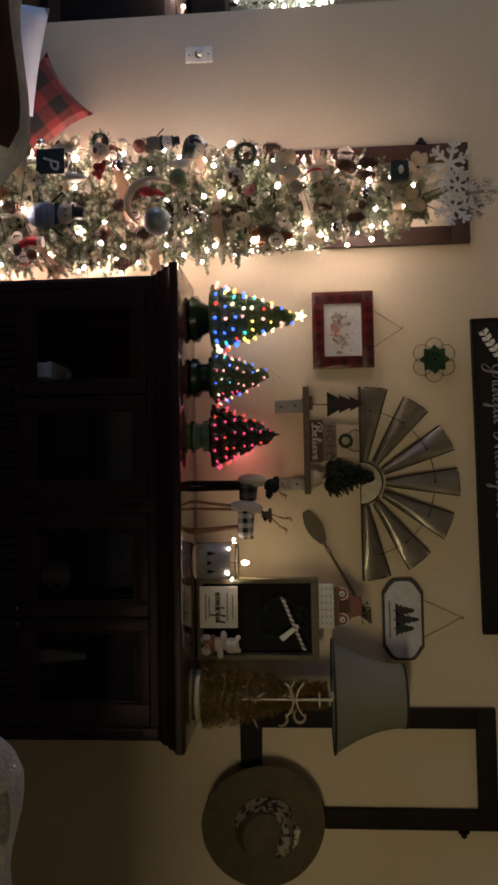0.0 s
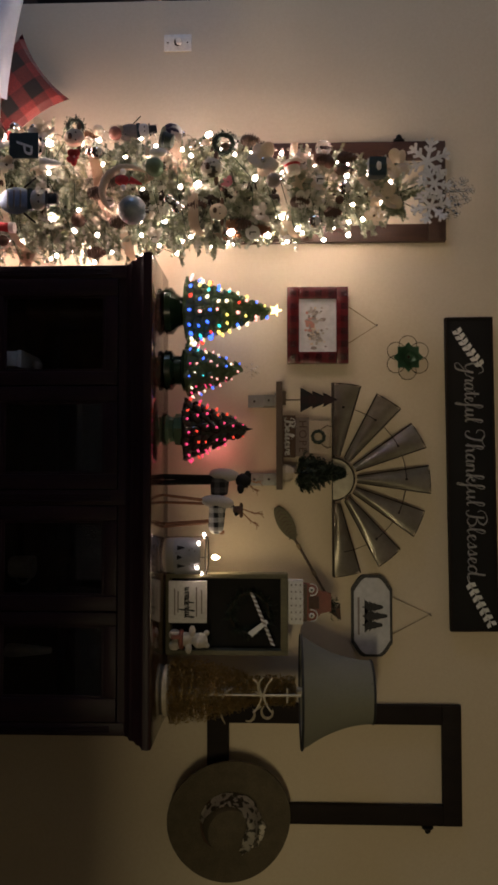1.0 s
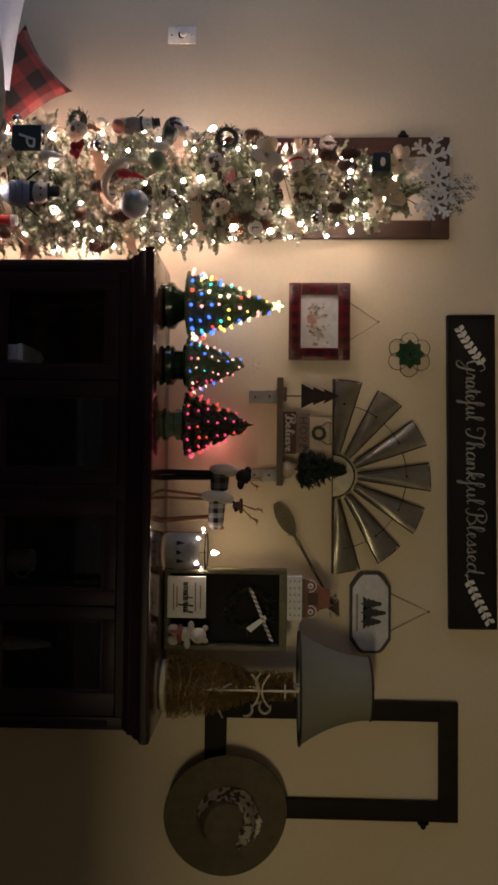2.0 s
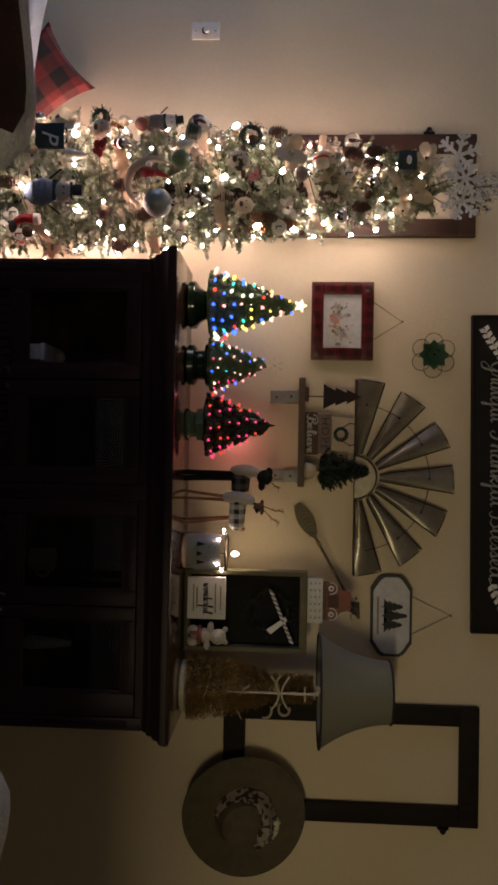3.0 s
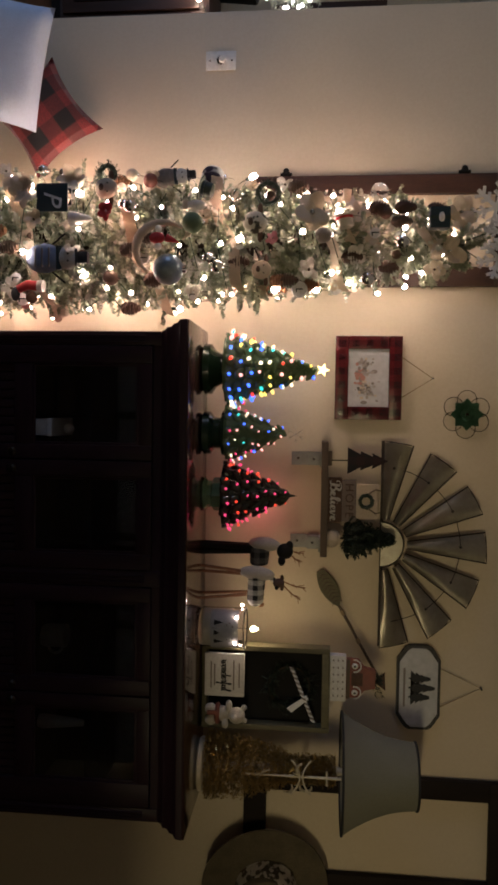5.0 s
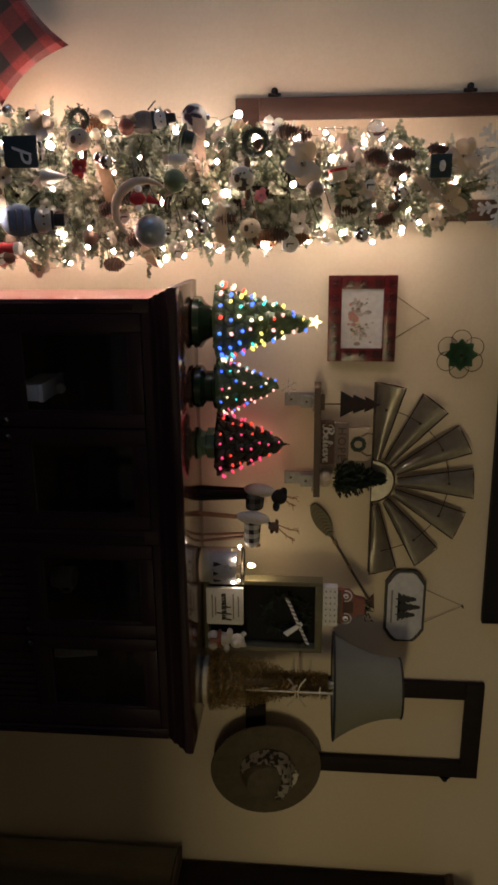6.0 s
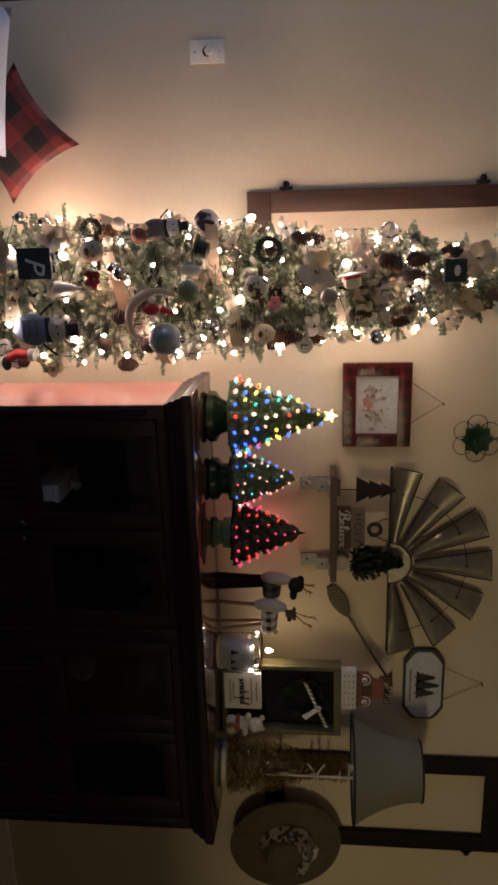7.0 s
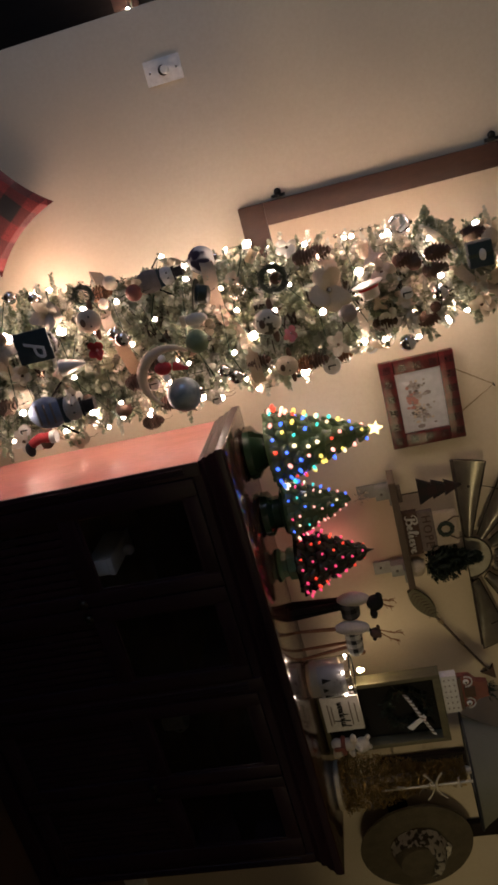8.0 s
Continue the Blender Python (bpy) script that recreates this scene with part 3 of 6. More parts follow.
# ---- pencil christmas tree ----
def christmas_tree():
    t = thing("christmas_tree", (TREE_X, TREE_Y, 0), "slim artificial christmas tree with frosted green tips beside the hutch", "christmas tree")
    part("trunk", rod((TREE_X, TREE_Y, 0.03), (TREE_X, TREE_Y, 2.1), 0.018, 0.006), BARK, t)
    stand = rod((TREE_X, TREE_Y, 0.0), (TREE_X, TREE_Y, 0.14), 0.022)
    part("stand", stand, BLACK, t)
    for k in range(4):
        a = math.pi / 4 + k * math.pi / 2
        part("foot", rod((TREE_X, TREE_Y, 0.05), (TREE_X + 0.2 * math.cos(a), TREE_Y + 0.2 * math.sin(a), 0.008), 0.01, 0.008), BLACK, t)
    rng = random.Random(11)
    tips, limbs = [], bmesh.new()
    z = 0.22
    while z < 2.1:
        reach = tree_radius(z)
        for k in range(max(5, int(15 * reach / 0.25))):
            a = rng.random() * 2 * math.pi
            d = Vector((math.cos(a), math.sin(a), rng.uniform(-0.25, 0.35)))
            far = reach * rng.uniform(0.60, 0.88)
            p = Vector((TREE_X, TREE_Y, z))
            q = p + d * far
            if q.y > 3.17:
                q.y = 3.17
            rod(p, q, 0.003, 0.0015, 4, limbs)
            tips.append((p.lerp(q, 0.35), q))
            for s in range(4):
                f = rng.uniform(0.4, 0.95)
                b = p.lerp(q, f)
                e = b + (d + Vector((rng.uniform(-1, 1), rng.uniform(-1, 1), rng.uniform(-0.6, 0.8)))).normalized() * rng.uniform(0.05, 0.09)
                if e.y > 3.18:
                    e.y = 3.18
                tips.append((b, e))
        z += rng.uniform(0.022, 0.032)
    for k in range(10):
        p = Vector((TREE_X, TREE_Y, 2.02 + 0.01 * k))
        tips.append((p, p + Vector((rng.uniform(-0.04, 0.04), rng.uniform(-0.04, 0.04), 0.07))))
    part("branch_work", limbs, BARK, t, "thin wire branches")
    frosted = [tips.pop(rng.randrange(len(tips))) for k in range(len(tips) * 2 // 5)]
    v, f = blades(rng, frosted, 40, 0.0200, 0.0068)
    foliage("frosted_needles", v, f, FROST, t, "pale frosted needles")
    v, f = blades(rng, tips, 40, 0.0200, 0.0068)
    foliage("needles", v, f, NEEDLE, t, "dense green needles")
    return t


christmas_tree()


def string_lights():
    s = thing("string_lights", (TREE_X, TREE_Y, 0.25), "string of warm white lights wound round the christmas tree", "string lights")
    glowing = ball((0, 0, 0), 0.0062, sz=1.25, seg=8)
    data = mesh_of("bulb", glowing, BULB)
    socket = mesh_of("socket", rod((0, 0, -0.016), (0, 0, -0.005), 0.0035, seg=6), WIRE)
    rng = random.Random(4)
    cord = []
    count = 165
    for n in range(count):
        z = 0.3 + 1.78 * (n / count)
        a = n * 0.83 + rng.uniform(-0.3, 0.3)
        r = tree_radius(z) * rng.uniform(0.78, 1.06)
        at = Vector((TREE_X + r * math.cos(a), min(TREE_Y + r * math.sin(a), 3.16), z + rng.uniform(-0.04, 0.04)))
        turn = pose(0, 0, 0, rng.uniform(-70, 70), rng.uniform(-70, 70))
        b = piece("bulb", data, s, at, turn, rng.choice((0.8, 0.9, 1.0, 1.3, 1.75)))
        sock = new("socket", socket)
        sock.parent = b
        cord.append(at + Vector((0, 0, -0.012)))
    part("cord", tube(cord, 0.0015, 4), WIRE, s, "thin green cord")


string_lights()


# ---- frames and signs on the wall ----
def sash(name, x0, x1, z0, z1, w, material, label, knobs=(), left=True):
    f = thing(name, ((x0 + x1) / 2, 3.18, z0), label, "window frame", "old sash frames on the wall")
    part("bottom_rail", box(x0, x1, 3.168, 3.196, z0, z0 + w * 1.15, 0.003), material, f)
    part("top_rail", box(x0, x1, 3.168, 3.196, z1 - w, z1, 0.003), material, f)
    part("left_stile", box(x0, x0 + w, 3.1685, 3.1955, z0 + w * 1.15 + 0.0005, z1 - w - 0.0005, 0.003), material, f)
    part("right_stile", box(x1 - w, x1, 3.1685, 3.1955, z0 + w * 1.15 + 0.0005, z1 - w - 0.0005, 0.003), material, f)
    for kx, kz in knobs:
        k = rod((kx - 0.004, 3.182, kz), (kx + 0.004, 3.182, kz), 0.02, seg=5)
        way = -1 if kx < (x0 + x1) / 2 else 1
        ball((kx + way * 0.012, 3.182, kz), 0.012, bm=k, seg=10)
        rod((kx, 3.182, kz - 0.022), (kx, 3.182, kz + 0.022), 0.006, bm=k, seg=6)
        part("hinge", k, BLACK, f, "small black cast hinge")
    return f


sash("sash_frame", -1.154, -0.738, 1.322, 2.310, 0.072, WALNUT, "brown stained empty wooden sash frame behind the christmas tree", ((-1.164, 1.458), (-1.164, 2.122)))
sash("sash_frame", 1.147, 1.621, 1.330, 2.351, 0.076, DARK_FRAME, "dark stained empty wooden sash frame behind the lamp", ((1.632, 2.215),))


def long_sign():
    cx, cz, half, tall, tilt = 0.214, 2.403, 0.636, 0.192, 0.55
    s = thing("word_sign", (cx, 3.19, cz), "long black wooden sign with white script lettering", "sign")
    b = part("board", box(cx - half, cx + half, 3.172, 3.196, cz - tall / 2, cz + tall / 2, 0.003), BLACK, s)
    for u0, u1, v0, v1 in ((-half, half, tall / 2 - 0.008, tall / 2), (-half, half, -tall / 2, -tall / 2 + 0.008), (-half, -half + 0.008, -tall / 2 + 0.008, tall / 2 - 0.008), (half - 0.008, half, -tall / 2 + 0.008, tall / 2 - 0.008)):
        part("rim", box(cx + u0, cx + u1, 3.166, 3.1715, cz + v0, cz + v1, 0.0015), DARK_FRAME, b)
    for word, x, wide in (("Grateful", -0.330, 0.245), ("Thankful", -0.022, 0.305), ("Blessed", 0.282, 0.262)):
        script(word, (cx + x, 3.1705, cz - 0.022), 0.033, wide, 0.0062, CHALK_DUST, s)
    for u0, u1, v0, v1 in ((-0.59, -0.435, -0.048, 0.046), (0.415, 0.595, -0.028, 0.060)):
        stem = [(cx + u0 + (u1 - u0) * u, 3.1695, cz + v0 + (v1 - v0) * (u ** 1.25 if u0 < 0 else u ** 1.1)) for u in np.linspace(0, 1, 8)]
        sprig = part("sprig", tube(stem, 0.0016, 5), CHALK, s, "white painted leafy sprig")
        for k in range(1, 8):
            x, y, z = stem[k]
            for up in (-1, 1):
                way = 0 if u0 > 0 else math.pi
                a = way + math.atan2(v1 - v0, u1 - u0) + up * 0.7
                L = 0.030
                px, pz = -math.sin(a), math.cos(a)
                tipx, tipz = x + L * math.cos(a), z + L * math.sin(a)
                mx, mz = x + 0.6 * L * math.cos(a), z + 0.6 * L * math.sin(a)
                part("leaf", plate([(x, z), (mx + 0.010 * px, mz + 0.010 * pz), (tipx, tipz), (mx - 0.010 * px, mz - 0.010 * pz)], 3.1693, 3.171), CHALK, sprig, smooth=False)
    s.rotation_euler = (0, radians(-tilt), 0)
    return s


long_sign()


def framed_print():
    x0, x1, z0, z1, w = -0.553, -0.235, 1.657, 1.909, 0.05
    p = thing("framed_print", ((x0 + x1) / 2, 3.18, z0), "faint drawing in a glossy red plaid frame", "picture")
    for a in ((x0, x1, z0, z0 + w), (x0, x1, z1 - w, z1), (x0, x0 + w, z0 + w, z1 - w), (x1 - w, x1, z0 + w, z1 - w)):
        part("frame_side", box(a[0], a[1], 3.166, 3.194, a[2], a[3], 0.005), RED_FRAME, p)
    sheet = part("paper", box(x0 + w - 0.004, x1 - w + 0.004, 3.180, 3.186, z0 + w - 0.004, z1 - w + 0.004), PALE_BOARD, p)
    rng = random.Random(3)
    def blot(cx, cz, r, stretch, m, k):
        part("brush_mark", lathe((0, 0, 0), [(r, 0), (r, 0.0006)], 9), m, sheet).matrix_basis = Matrix.Translation(Vector((cx, 3.1798 - 0.00004 * k, cz)) - ORIGIN[p]) @ pose(0, 0, 0, 90) @ Matrix.Diagonal((1, stretch, 1, 1)) @ Matrix.Translation(ORIGIN[p])
    for k in range(70):
        u = rng.random()
        blot(-0.394 + rng.gauss(0, 0.048), 1.760 + rng.gauss(0, 0.010) + 0.05 * rng.random() ** 3, rng.uniform(0.003, 0.008), rng.uniform(0.6, 1.8), rng.choice((PALE_WASH, PALE_WASH, BURLAP, TINT)), k)
    for k in range(26):
        blot(-0.405 + rng.gauss(0, 0.018), 1.748 + rng.gauss(0, 0.008), rng.uniform(0.003, 0.007), rng.uniform(0.8, 1.5), rng.choice((PINK_TINT, PINK_TINT, TINT)), 70 + k)
    for cx in (-0.448, -0.345, -0.335, -0.362):
        for k in range(9):
            blot(cx + rng.gauss(0, 0.007), 1.742 + 0.007 * k + rng.gauss(0, 0.005), rng.uniform(0.002, 0.0055), rng.uniform(0.8, 1.8), rng.choice((TINT, DARK_WASH, PALE_WASH)), 96 + k)
    part("cord", tube([(x0 + 0.078, 3.19, z1), (-0.395, 3.192, 2.026), (x1 - 0.086, 3.19, z1)], 0.0022), STRING, p)
    nail = rod((-0.395, 3.175, 2.026), (-0.395, 3.2, 2.026), 0.003)
    part("nail", nail, KNOB, p)


framed_print()


def plaque():
    cx, cz, hw, hh = 0.791, 1.998, 0.164, 0.083
    def outline(g):
        w, h = hw - g, hh - g
        pts = []
        for sx, sz in ((1, 1), (-1, 1), (-1, -1), (1, -1)):
            corner = [(w, h - 0.046), (w - 0.009, h - 0.032), (w - 0.024, h - 0.020), (w - 0.040, h - 0.010), (w - 0.054, h)]
            if sx * sz < 0:
                corner.reverse()
            pts += [(cx + sx * a, cz + sz * b) for a, b in corner]
        return pts
    p = thing("hanging_plaque", (cx, 3.185, cz - hh), "white enamel plaque with a checked black rim and three trees", "sign")
    part("rim", plate(outline(0), 3.180, 3.195), RIM_CHECK, p, smooth=False)
    part("face", plate(outline(0.011), 3.176, 3.1799), PALE_BOARD, p, smooth=False)
    for x, tall in ((-0.036, 0.075), (0.0, 0.092), (0.036, 0.072)):
        rows = []
        for k in range(4):
            zz = cz - 0.03 + tall * k / 4
            rows.append((0.032 * (1 - k / 4.6), zz))
        right, left = [], []
        for w, zz in rows:
            right += [(cx + x + w, zz), (cx + x + w * 0.45, zz + tall / 4)]
            left += [(cx + x - w, zz), (cx + x - w * 0.45, zz + tall / 4)]
        part("tree_mark", plate(right + left[::-1], 3.1745, 3.1758), INK, p, smooth=False)
        part("trunk_mark", box(cx + x - 0.003, cx + x + 0.003, 3.1745, 3.1758, cz - 0.038, cz - 0.03), INK, p)
    part("writing_bar", box(cx - 0.075, cx + 0.075, 3.1745, 3.1757, cz - 0.058, cz - 0.050), TINT, p)
    part("cord", tube([(cx - 0.075, 3.188, cz + hh), (cx - 0.004, 3.192, 2.235), (cx + 0.075, 3.188, cz + hh)], 0.002), STRING, p)
    part("nail", rod((cx - 0.004, 3.175, 2.235), (cx - 0.004, 3.2, 2.235), 0.003), KNOB, p)


plaque()


def wire_flower():
    cx, cz = -0.261, 2.153
    f = thing("metal_flower", (cx, 3.19, cz), "green metal leaf rosette with looped wire petals", "wall decoration")
    for k in range(6):
        a = radians(30 + 60 * k) + 0.5
        pts = [(cx + 0.055 * math.cos(a) + 0.036 * math.cos(t), 3.192, cz + 0.055 * math.sin(a) + 0.036 * math.sin(t)) for t in np.linspace(0, 2 * math.pi, 20, endpoint=False)]
        part("wire_petal", tube(pts, 0.0014, 5, True), KNOB, f)
    for ring, (n, L, w, tip) in enumerate(((8, 0.062, 0.026, 0.012), (7, 0.047, 0.021, 0.022), (5, 0.03, 0.016, 0.03))):
        for k in range(n):
            a = 2 * math.pi * k / n + ring * 0.5
            bm = bmesh.new()
            ca, sa = math.cos(a), math.sin(a)
            def at(u, v, d):
                return bm.verts.new((cx + u * ca - v * sa, 3.188 - d, cz + u * sa + v * ca))
            base, tipv = at(0, 0, 0.004 + 0.004 * ring), at(L, 0, tip)
            m = [at(0.55 * L, s * w, 0.5 * tip + 0.004) for s in (-1, 1)]
            mid = at(0.55 * L, 0, 0.5 * tip - 0.002)
            bm.faces.new((base, m[0], mid)); bm.faces.new((m[0], tipv, mid)); bm.faces.new((tipv, m[1], mid)); bm.faces.new((m[1], base, mid))
            made = bmesh.ops.solidify(bm, geom=bm.faces[:], thickness=0.0012)
            part("leaf", bm, SUCCULENT, f)
    part("stalk", rod((cx, 3.17, cz), (cx, 3.2, cz), 0.006), KNOB, f)


wire_flower()


def windmill():
    cx, cz, y = 0.238, 1.842, 3.165
    w = thing("windmill_half", (cx, y, cz), "half windmill wall piece of worn galvanised metal blades", "wall decoration")
    hub = [(cx + 0.086 * math.cos(t), cz + 0.086 * math.sin(t)) for t in np.linspace(0, math.pi, 22)]
    part("hub", plate(hub, y - 0.004, y + 0.004), TIN, w)
    part("hub_rim", tube([(x, y - 0.004, z) for x, z in hub], 0.0035, 6), RUST, w)
    part("base_bar", box(cx - 0.395, cx + 0.395, y + 0.004, y + 0.012, cz - 0.004, cz + 0.008, 0.001), RUST, w)
    for n in range(7):
        a1 = radians(180 - 27.2 * n)
        mid = a1 - radians(8.5)
        ca, sa = math.cos(mid), math.sin(mid)
        lean = radians(17)
        def at(r, v, lift=0.0):
            """r along the blade, v across it (positive clockwise), lifted off the wall."""
            return (cx + r * ca + v * sa * math.cos(lean), y - 0.004 - lift - v * math.sin(lean), cz + r * sa - v * ca * math.cos(lean))
        bm = bmesh.new()
        R = 10
        rows = []
        for i in range(R + 1):
            u = i / R
            r = 0.098 + 0.292 * u
            h = 0.014 + 0.044 * u
            row = []
            for v, lift in ((-1, 0.0), (-0.8, 0.005), (-0.55, 0.0095), (-0.3, 0.0125), (0.0, 0.0135), (0.3, 0.0125), (0.55, 0.0095), (0.8, 0.005), (1, 0.0)):
                lift *= 1.5 - 0.8 * u
                bow = -0.008 * v * v * u if i == R else 0
                row.append(bm.verts.new(at(r + bow, v * h, lift)))
            rows.append(row)
        for a, b in zip(rows, rows[1:]):
            for k in range(len(a) - 1):
                bm.faces.new((a[k], a[k + 1], b[k + 1], b[k]))
        bmesh.ops.solidify(bm, geom=bm.faces[:], thickness=0.0015)
        blade = part("blade", bm, TIN, w)
        rim = []
        for v, r, h in [(-1, 0.098, 0.014)] + [(-1, 0.39, 0.058)] + [(s, 0.391, 0.058) for s in (-0.5, 0, 0.5)] + [(1, 0.39, 0.058), (1, 0.098, 0.014)]:
            rim.append(at(r, v * h, 0.001))
        part("edge", tube(rim, 0.0029, 5, True), RUST, blade, "blackened worn edge")
    for n in range(6):
        a = radians(180 - 27.2 * n - 8.5)
        b = radians(180 - 27.2 * (n + 1) - 8.5)
        pts = [(cx + 0.295 * math.cos(t), y - 0.017 + 0.010 * math.sin((t - a) / (b - a) * math.pi), cz + 0.295 * math.sin(t)) for t in np.linspace(a, b, 8)]
        part("ring_wire", tube(pts, 0.0017, 5), RUST, w)
        part("rivet", ball((pts[0][0], y - 0.016, pts[0][2]), 0.006, sy=0.5, seg=8), RUST, w)
    return w


windmill()


def wall_switch():
    x, z = -1.603, 1.20
    s = thing("dimmer_switch", (x, 3.195, z), "white wall plate with a round dimmer knob", "switch")
    part("plate", box(x - 0.036, x + 0.036, 3.1935, 3.1995, z - 0.0585, z + 0.0585, 0.003), PLASTIC, s)
    part("knob", lathe((0, 0, 0), [(0.0135, 0), (0.013, 0.014), (0.011, 0.0165), (0.0005, 0.017)], 24), PLASTIC, s).matrix_basis = Matrix.Translation(Vector((x, 3.193, z + 0.006)) - ORIGIN[s]) @ pose(0, 0, 0, 90) @ Matrix.Translation(ORIGIN[s])
    # dark disc showing below the raised knob stands in for its shadow
    part("dial", lathe((0, 0, 0), [(0.0158, 0), (0.0158, 0.004), (0.0145, 0.005)], 24), KNOB, s).matrix_basis = Matrix.Translation(Vector((x, 3.1934, z)) - ORIGIN[s]) @ pose(0, 0, 0, 90) @ Matrix.Translation(ORIGIN[s])
    for dz in (-0.042, 0.042):
        part("screw", ball((x, 3.1935, z + dz), 0.0035, sy=0.4, seg=8), SILVER, s)


wall_switch()


# ---- on the hutch: lit ceramic trees ----
BULB_COLORS = {"white": (1.0, 0.86, 0.55), "yellow": (1.0, 0.75, 0.15), "blue": (0.04, 0.13, 1.0), "green": (0.04, 0.66, 0.60), "red": (1.0, 0.06, 0.03), "pink": (1.0, 0.06, 0.19), "rose": (1.0, 0.42, 0.36)}
BULB_MESH = {}
for hue, rgb in BULB_COLORS.items():
    BULB_MESH[hue] = mesh_of("bulb", ball((0, 0, 0), 0.0052, sz=1.7, seg=8), glow(hue + "_bulb", rgb, {"blue": 3.2, "pink": 1.4, "red": 1.6}.get(hue, 2.0)))
FOOT_GLASS = surface("green_foot_glass", (0.20, 0.40, 0.23), (0.34, 0.55, 0.36), 0.07, fine=25, coarse=18, bump=0.1)
FOOT_GLASS.node_tree.nodes["Principled BSDF"].inputs["Transmission Weight"].default_value = 0.35
ICE = glass("clear_acrylic", (0.95, 0.97, 1.0), 0.15)


def ceramic_tree(x, y, rim_z, rim_r, tip_z, hues, base, base_mat, glaze, label, rows, seed, bulb=1.0):
    t = thing("ceramic_tree", (x, y, 1.1857), label, "christmas decoration", "ceramic trees on the hutch")
    part("base", lathe((x, y, 1.1857), base, 8 if base_mat is FOOT_GLASS else 32), base_mat, t)
    H = tip_z - rim_z
    core = [(rim_r * 0.92, -0.008), (rim_r * 0.97, 0.004)] + [(rim_r * 0.86 * (1 - u) + 0.006, H * u) for u in (0.1, 0.3, 0.5, 0.7, 0.9)] + [(0.0005, H)]
    part("foliage", lathe((x, y, rim_z), core, 32), glaze, t, "glazed ceramic cone")
    rng = random.Random(seed)
    unit = ball((0, 0, 0), 1.0, seg=8)
    unit.verts.index_update()
    knob = [v.co.copy() for v in unit.verts]
    skin = [[v.index for v in f.verts] for f in unit.faces]
    unit.free()
    verts, faces = [], []
    def lobe(a, r, z, size, sx, sy, droop):
        m = Matrix.Translation((x + r * math.cos(a), y + r * math.sin(a), z)) @ pose(0, 0, 0, 0, 0, math.degrees(a)) @ pose(0, 0, 0, 0, droop, 0) @ Matrix.Diagonal((size * sx, size * sy, size * 0.4, 1))
        n = len(verts)
        verts.extend(m @ c for c in knob)
        faces.extend([n + q for q in f] for f in skin)
    for k in range(rows):
        u = (k + 0.12) / rows
        r = rim_r * (1 - u) * 0.98 + 0.004
        n = max(3, int(2 * math.pi * r / 0.043))
        long = 0.5 * H / rows + 0.012
        wide = min(1.1, 0.45 + 3.2 * r)
        for j in range(n):
            a = 2 * math.pi * (j + 0.5 * (k % 2)) / n + rng.uniform(-0.14, 0.14)
            z = rim_z + H * (u + 0.25 / rows) + rng.uniform(-0.006, 0.006)
            lobe(a, 0.84 * r, z, long, 1.1, wide, 40)
            for side in (-1, 1):
                lobe(a + side * 0.42 * long / max(r, 0.012), 0.80 * r, z - 0.004, 0.6 * long, 1.3, 0.8 * wide, 52)
            d = Vector((math.cos(a), math.sin(a), 0.45))
            at = Vector((x + (r + 0.008) * math.cos(a), y + (r + 0.008) * math.sin(a), z + 0.004))
            piece("bulb", BULB_MESH[rng.choice(hues)], t, at, d.to_track_quat("Z", "Y").to_matrix().to_4x4(), bulb * rng.uniform(0.85, 1.25))
    ends = tagged(foliage("branchwork", verts, faces, glaze, t, "ruffled glazed branch ends"), kind="stuff")
    ends.data.polygons.foreach_set("use_smooth", [True] * len(faces))
    return t


def star_outline(cx, cz, r0, r1, n, turn=math.pi / 2):
    return [(cx + (r0 if k % 2 == 0 else r1) * math.cos(turn + math.pi * k / n), cz + (r0 if k % 2 == 0 else r1) * math.sin(turn + math.pi * k / n)) for k in range(2 * n)]


big = ceramic_tree(-0.41, 2.955, 1.276, 0.125, 1.590, ("blue", "white", "blue", "yellow", "green", "blue", "white", "red", "rose", "yellow", "blue"), [(0.078, 0.0), (0.090, 0.008), (0.089, 0.030), (0.066, 0.046), (0.054, 0.066), (0.085, 0.094)], DARK_GLAZE, GREEN_GLAZE, "large green ceramic tree with coloured lights and a lit star", 9, 1, 1.05)
part("star", plate(star_outline(-0.41, 1.610, 0.024, 0.010, 5), 2.949, 2.961), glow("star_glow", (1.0, 0.80, 0.36), 3.5), big, "glowing yellow star", False)
mid = ceramic_tree(-0.182, 2.955, 1.278, 0.096, 1.484, ("rose", "white", "rose", "green", "blue", "pink", "white"), [(0.066, 0.0), (0.077, 0.006), (0.076, 0.028), (0.056, 0.042), (0.056, 0.064), (0.080, 0.072), (0.084, 0.096)], DARK_GLAZE, GREEN_GLAZE, "small green ceramic tree with pastel lights and a clear snowflake", 8, 2, 0.66)
flake = bmesh.new()
for k in range(6):
    a = math.pi * k / 3
    rod((-0.182, 2.955, 1.518), (-0.182 + 0.032 * math.cos(a), 2.955, 1.518 + 0.032 * math.sin(a)), 0.0016, 0.001, 5, flake)
    for s in (-0.6, 0.6):
        bx, bz = -0.182 + 0.018 * math.cos(a), 1.518 + 0.018 * math.sin(a)
        rod((bx, 2.955, bz), (bx + 0.012 * math.cos(a + s), 2.955, bz + 0.012 * math.sin(a + s)), 0.0012, 0.0008, 5, flake)
part("snowflake", flake, ICE, mid, "clear acrylic snowflake")
